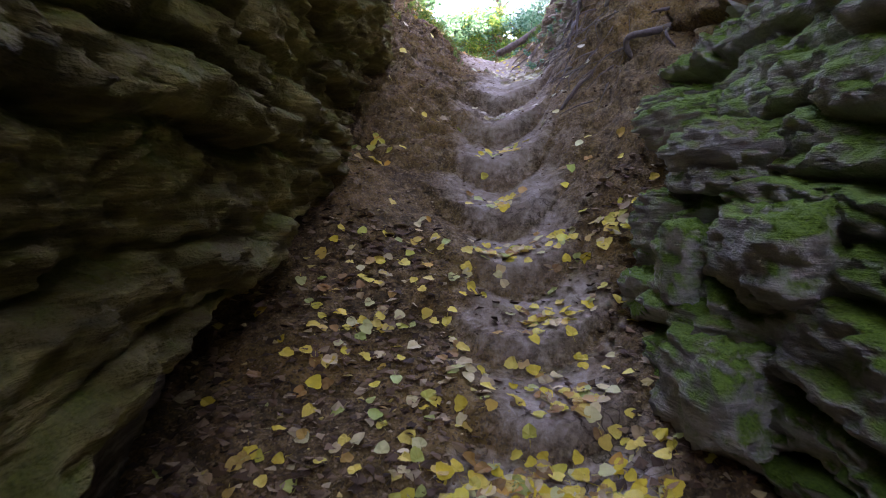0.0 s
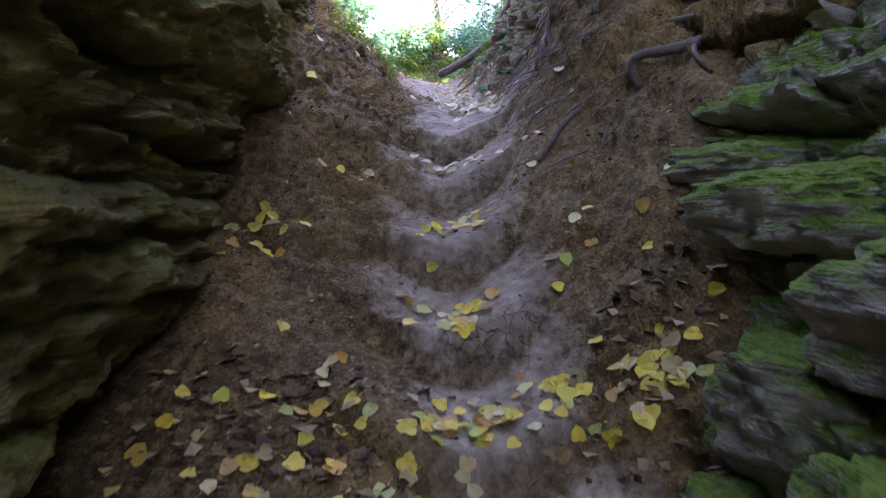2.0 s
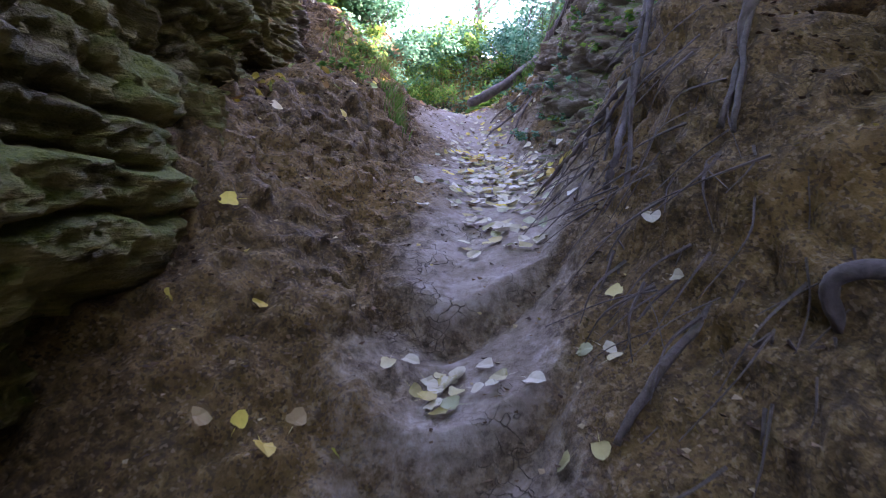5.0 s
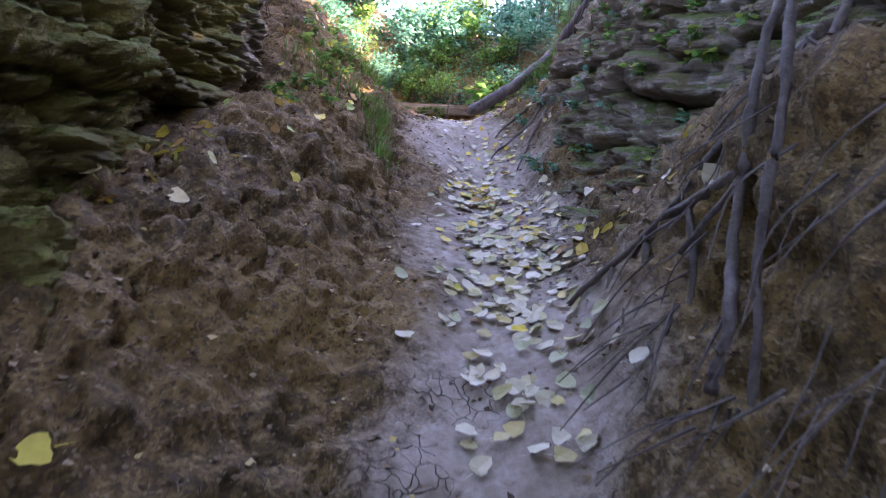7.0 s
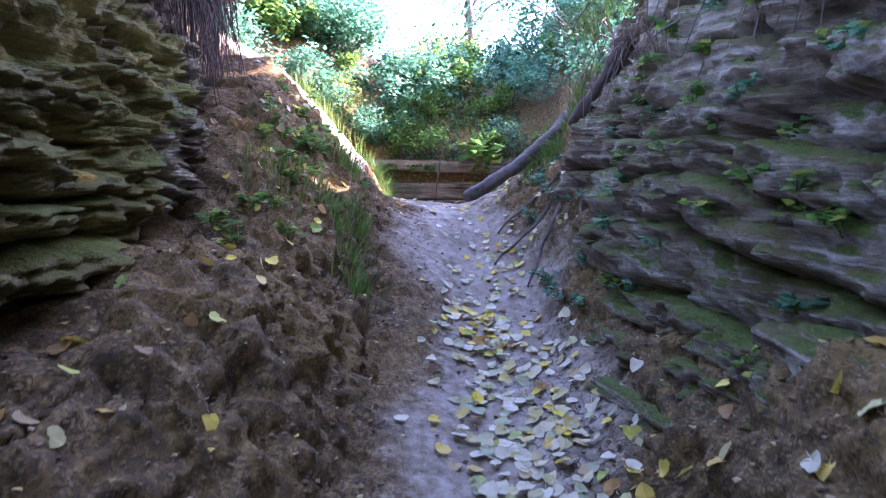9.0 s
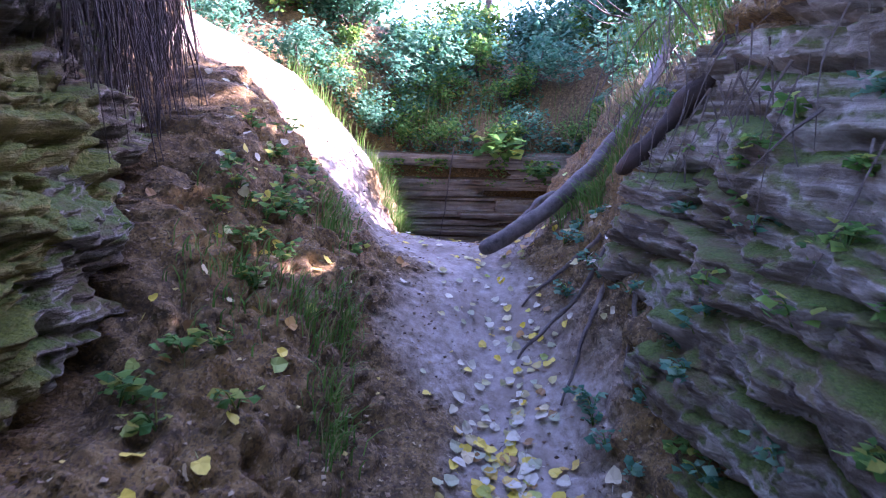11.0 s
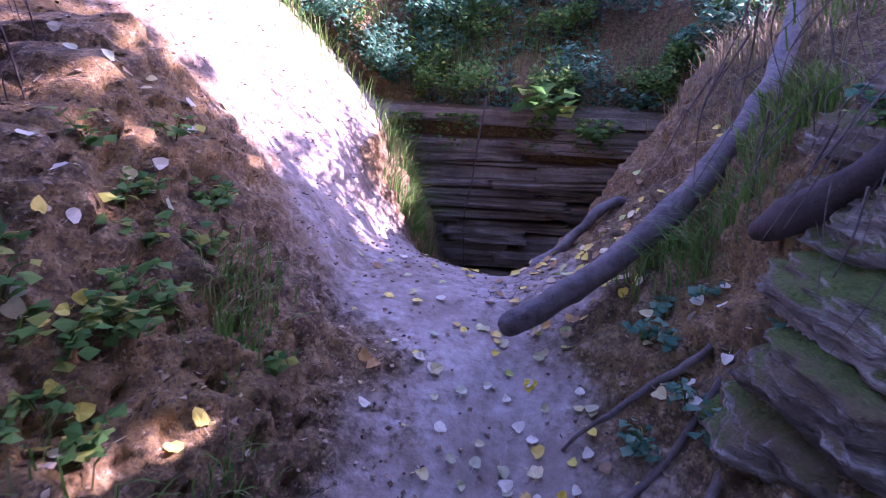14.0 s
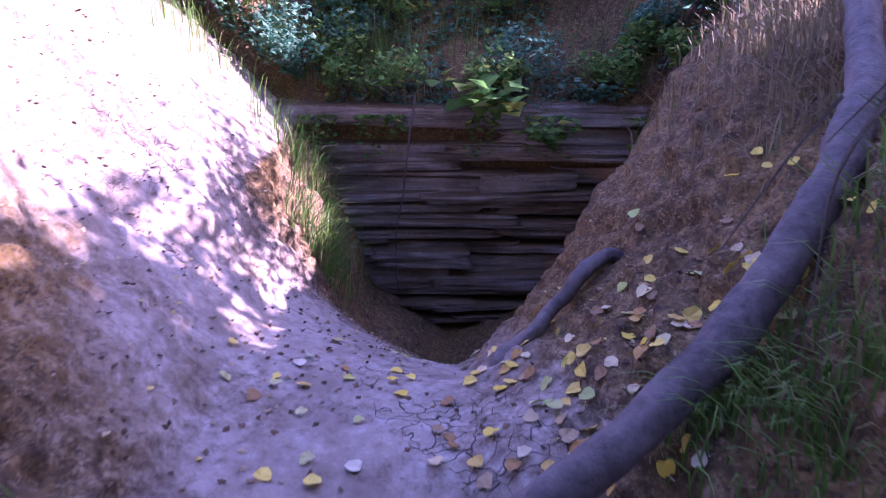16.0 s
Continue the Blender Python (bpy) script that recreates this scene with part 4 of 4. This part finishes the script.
r = random.Random(33)
for k in range(30):
    x, y = r.uniform(.3, 3.0) if k % 3 else r.uniform(-.9, .3), r.uniform(11.75, 12.4) if k % 2 else r.uniform(11.64, 11.78)
    p = TREE_F.ray_cast(Vector((x, y, 12)), Vector((0, 0, -1)))[0]
    shrub("shrub", p, r.uniform(.2, .4), r.uniform(.16, .3), 420, .045, r.choice((GREEN, GREEN, GREEN_B)), "low green bush rooted above the cliff", "shrub", 500 + k, 5, (0, -.2 if y < 11.72 else -.1))
r = random.Random(31)
for k in range(60):
    x, y = r.uniform(-3.0, 4.4), r.choice((12.15, 12.4, 12.7, 13.1, 13.6, 14.4)) + r.uniform(-.15, .3)
    p = TREE_F.ray_cast(Vector((x, y, 12)), Vector((0, 0, -1)))[0]
    shrub("shrub", p, r.uniform(.4, .75) * (1 + (y - 11.8) * .1), r.uniform(.4, .7), 1000, .072, r.choice((GREEN, GREEN_B, GREEN_B, GREEN_B)), "dense green shrub on the overgrown bank", "shrub", 600 + k)
for k, (x, y, h, w) in enumerate(((-1.5, 10.9, .6, .4), (-2.6, 10.6, .9, .6), (2.3, 10.3, .8, .5), (2.9, 9.7, 1.0, .6), (3.3, 10.9, 1.1, .7), (-.9, 11.3, .5, .35), (-3.4, 9.8, 1.0, .7))):
    p = on_ground(x, y)[0]
    shrub("shrub", p, h, w, 900, .06, GREEN_B, "green shrub at the edge of the hollow", "shrub", 340 + k)
cover = []
rv = np.random.default_rng(61)
for _ in range(6500):
    x, y = rv.uniform(-1.3, 3.2), 11.58 + 1.2 * rv.random() ** 1.4
    if vnoise(np.array(x * 2.6), np.array(y * 3.1), np.array(2.0)) < -0.12:
        continue
    hit = TREE_F.ray_cast(Vector((x, y, 12)), Vector((0, 0, -1)))[0]
    if hit:
        cover.append((x, y - .04 * rv.random(), hit.z + .09 * rv.random() - .01))
tagged(leaf_cards("creeper", cover, .05, GREEN_B, 0.7, 1.3, None, 62), "blue-green creeping plants covering the earth bank", "plants", kind="stuff")
trail = [(rv.uniform(-.2, 2.4), 11.42 + .05 * rv.random(), 3.62 - .28 * rv.random() ** 1.8) for _ in range(900)]
tagged(leaf_cards("creeper", [p for p in trail if math.sin(p[0] * 5.3) + math.sin(p[0] * 11 + 2) > .15], .045, GREEN, 0.7, 1.3, None, 63), "green creeper trailing over the cliff's top edge", "plants", kind="stuff")
# plateau trees and hedge, added mostly out of view to shade the gully
LB = bvh(wall_left)
for k in range(12):
    x, y = r.uniform(2.6, 3.3), -1.5 + k * .78
    spot = RB.ray_cast(Vector((x, y, 12)), Vector((0, 0, -1)))[0]
    shrub("shrub", spot, r.uniform(1.2, 1.7), r.uniform(.5, .65), 700, .15, GREEN, "green shrub added on the gully's edge for shade", "shrub", 370 + k)
k = 0
# crowns set where they block the sun; the gap leaves the lit patch
for x, y, h, c in ((4.0, -2.6, 5, 1.7), (3.9, -.6, 5, 1.7), (3.8, 1.2, 5, 1.7), (3.8, 2.8, 5, 1.6), (3.8, 4.3, 5, 1.6), (3.8, 5.8, 4.8, 1.5), (3.9, 7.2, 4.6, 1.3), (4.6, 8.6, 4.4, 1.25), (6.0, 9.3, 3.6, .8),
                  (5.6, 0, 7, 2.0), (5.6, 2.6, 7, 2.0), (5.6, 5.2, 7, 2.0), (5.8, -3, 7, 2.0), (-3.6, -2.0, 5, 1.9), (-3.6, 1.0, 5, 1.9), (-3.4, 3.6, 5, 1.7), (-3.9, 6.2, 4.5, 1.5)):
    spot = (RB if x > 0 else LB).ray_cast(Vector((x, y, 12)), Vector((0, 0, -1)))[0]
    tree((x, y, spot.z if spot else 4.6), h, c, 1300 if y > 8 else 4200 if x > 0 else 1800, .22, 400 + k, .1, low=.0)
    k += 1
# unseen canopy added overhead to cut the skylight in the near gully
for x, y in ((2.5, -4.4), (2.5, -1.8), (2.6, .8), (2.7, 3.2), (-2.5, -4.0), (-2.4, -1.4), (-2.3, 1.2), (-2.4, 3.6)):
    spot = (RB if x > 0 else LB).ray_cast(Vector((x, y, 12)), Vector((0, 0, -1)))[0]
    tree((x, y, spot.z if spot else 4.6), 7.0, 2.5, 2200, .30, 470 + k, .12, low=.36)
    k += 1
for x, y, h, c in ((1.6, 18.5, 5.5, 1.7), (-4.5, 18.5, 6, 1.8), (5.0, 18, 6, 1.8), (2.9, 14.6, 2.8, .9), (-6.0, 14.5, 4.5, 1.5)):
    tree((x, y, 5.3), h, c, 2600, .10, 440 + k, .09, low=.12)
    k += 1

# ---- fallen leaves ----
def leaf_mesh(name, seed):
    r = random.Random(seed)
    bm = bmesh.new()
    rim, nr = [], 12
    curl, fold = r.uniform(-.25, .35), r.uniform(.0, .25)
    for i in range(nr):
        a = 2 * math.pi * i / nr
        rad = (0.40 + 0.13 * math.cos(a) + 0.06 * math.cos(3 * a) + r.uniform(-.035, .035))
        if i == 0:
            rad = 0.66
        x, y = rad * math.cos(a), rad * math.sin(a) * 1.05
        rim.append(bm.verts.new((x, y, 0.06 + curl * (x * x) + fold * abs(y) + r.uniform(-.04, .05))))
    c = bm.verts.new((-.05, 0, 0.04))
    for i in range(nr):
        bm.faces.new((c, rim[i], rim[(i + 1) % nr]))
    s = [bm.verts.new(p) for p in ((-.30, .018, .05), (-.30, -.018, .05), (-.85, .0, .07))]
    bm.faces.new(s)
    me = bpy.data.meshes.new(name)
    bm.to_mesh(me)
    bm.free()
    me.polygons.foreach_set("use_smooth", np.ones(len(me.polygons), bool))
    return me


def leaf_set(material, seed):
    out = []
    for i in range(5):
        me = leaf_mesh("fallen_leaf", seed + i)
        me.materials.append(material)
        out.append(me)
    return out


YEL, PAL = leaf_set(LEAF_Y, 1), leaf_set(LEAF_P, 20)
LEAF_Y2 = leaf_material("yellow_leaf_carpet", [(0.0, (0.75, 0.56, 0.05)), (0.3, (0.82, 0.66, 0.14)), (0.45, (0.45, 0.24, 0.07)), (0.6, (0.30, 0.18, 0.08)), (0.75, (0.76, 0.64, 0.36)), (0.88, (0.36, 0.46, 0.12)), (1.0, (0.78, 0.6, 0.08))], "island", 0.5, 0.15)
LEAF_P2 = leaf_material("pale_leaf_carpet", [(0.0, (0.62, 0.58, 0.42)), (0.4, (0.68, 0.62, 0.46)), (0.6, (0.52, 0.44, 0.2)), (0.75, (0.40, 0.44, 0.28)), (1.0, (0.6, 0.48, 0.16))], "island", 0.5, 0.15)
SPREADS = [  # x, y, half widths, count, kind
    (.28, 1.66, .22, .09, 100, 0), (.45, 2.0, .12, .06, 22, 0), (.1, 2.0, .3, .2, 40, 0), (.47, 2.42, .13, .06, 16, 0), (.15, 2.35, .25, .22, 34, 0), (.36, 2.80, .26, .06, 44, 0), (-.15, 2.7, .2, .2, 22, 0),
    (.31, 3.18, .07, .06, 24, 0), (.36, 3.56, .08, .05, 16, 0), (.37, 4.03, .1, .06, 18, 1), (-.37, 3.5, .05, .09, 16, 0), (.82, 3.2, .1, .1, 8, 0), (.78, 2.72, .08, .07, 14, 0),
    (-.35, 2.35, .16, .2, 24, 0), (.85, 2.25, .05, .1, 6, 0), (-.1, 4.1, .15, .4, 9, 0), (.8, 3.9, .12, .3, 8, 1),
    (.60, 4.75, .13, .15, 22, 1), (.68, 5.35, .15, .25, 84, 1), (.74, 6.0, .15, .25, 90, 1), (.70, 5.6, .14, .4, 26, 0), (.72, 6.6, .14, .3, 56, 1), (.76, 7.2, .12, .25, 30, 1), (.70, 7.75, .22, .2, 26, 1),
    (.9, 6.0, .07, .3, 22, 0), (-.25, 5.7, .12, .3, 14, 0), (-.40, 5.15, .06, .22, 16, 0), (-.2, 6.8, .15, .3, 18, 0), (.9, 8.35, .18, .18, 30, 0), (1.0, 8.6, .12, .15, 16, 0), (1.3, 8.7, .16, .2, 38, 0), (.70, 6.85, .08, .14, 44, 0), (.85, 7.5, .12, .2, 22, 0), (-.3, 7.1, .12, .3, 20, 0), (1.2, 8.5, .15, .12, 26, 0), (.5, 8.7, .25, .15, 12, 0), (1.0, 8.25, .1, .08, 14, 0), (.4, 8.3, .3, .2, 10, 0),
    (.7, 9.2, .25, .3, 18, 1), (1.15, 5.2, .1, .25, 12, 0), (1.2, 7.6, .1, .3, 14, 1), (-.35, 7.9, .15, .3, 16, 1), (.1, 1.2, .4, .3, 40, 0), (-.55, 2.0, .15, .25, 16, 0),
]
r = random.Random(77)
total = sum(s[4] for s in SPREADS)
rest = {0: [], 1: []}
loose = 0
for x, y, sx, sy, cnt, kind in SPREADS:
    for i in range(int(cnt * (1.5 if kind and 4.5 < y < 8 else 1.6 if y < 3 else 1.2))):
        px, py = x + r.gauss(0, sx), y + r.gauss(0, sy)
        p, nn = on_ground(px, py)
        if nn.z < 0.25:
            continue
        size = r.uniform(.040, .066) * (0.76 if y > 6.9 else 1.0)
        spin = nn.to_track_quat("Z", "Y").to_matrix().to_4x4() @ pose(0, 0, 0, r.gauss(0, 9), r.gauss(0, 9), r.uniform(0, 360))
        m = Matrix.Translation(p + nn * (.003 + .010 * r.random())) @ spin @ Matrix.Diagonal((size, size, size, 1))
        me = r.choice(PAL if kind else YEL)
        if i % 3 == 0 and loose < 290:
            ob = new("fallen_leaf", me)
            ob.matrix_world = m
            tagged(ob, "pale dry fallen leaf lying on the path" if kind else "yellow fallen leaf lying on the ground", "leaf", "fallen leaves")
            loose += 1
        else:
            rest[kind].append((me, m))


def join_all(name, items, material, label, category):
    V, F = [], []
    for me, m in items:
        o = len(V)
        V += [(m @ v.co)[:] for v in me.vertices]
        F += [tuple(i + o for i in p.vertices) for p in me.polygons]
    out = bpy.data.meshes.new(name)
    out.from_pydata(V, [], F)
    out.materials.append(material)
    return tagged(new(name, out), label, category, kind="stuff")


join_all("leaf_carpet", rest[0], LEAF_Y2, "yellow fallen leaves strewn over the path", "leaves")
join_all("leaf_carpet", rest[1], LEAF_P2, "pale fallen leaves strewn over the path", "leaves")

# dry litter: small chips of old leaf and bark
chips = []
rr = np.random.default_rng(5)
ptsx, ptsy = rr.uniform(-1.0, 1.35, 13000), 0.8 + 9.4 * rr.random(13000)
for x, y in zip(ptsx, ptsy):
    w = abs(x - np.interp(y, PATH_Y, PATH_X)) / 0.3
    if (w < 1.0 and rr.random() > 0.15 + 0.35 * w) or (y > 7.8 and -1.2 < x < 1.1 and rr.random() > 0.5):
        continue
    p, nn = on_ground(float(x), float(y))
    if nn.z > 0.2:
        chips.append((p + nn * 0.004)[:])
litter = leaf_cards("leaf_litter", chips, .018, LITTER, 0.35, 1.3, None, 8)
tagged(litter, "brown dry leaf litter and twigs on earth", "litter", kind="stuff")
big = []
for _ in range(4200):
    x, y = rr.uniform(-1.0, 1.0), 0.7 + 2.3 * rr.random() ** 1.3
    w = abs(x - np.interp(y, PATH_Y, PATH_X)) / 0.3
    if w < 1.0 and rr.random() > 0.25 * w + 0.08:
        continue
    p, nn = on_ground(float(x), float(y))
    if nn.z > 0.2:
        big.append((p + nn * 0.008)[:])
litter = leaf_cards("leaf_litter", big, .042, LITTER, 0.4, 1.4, None, 9)
tagged(litter, "brown curled dead leaves heaped along the path", "litter", kind="stuff")
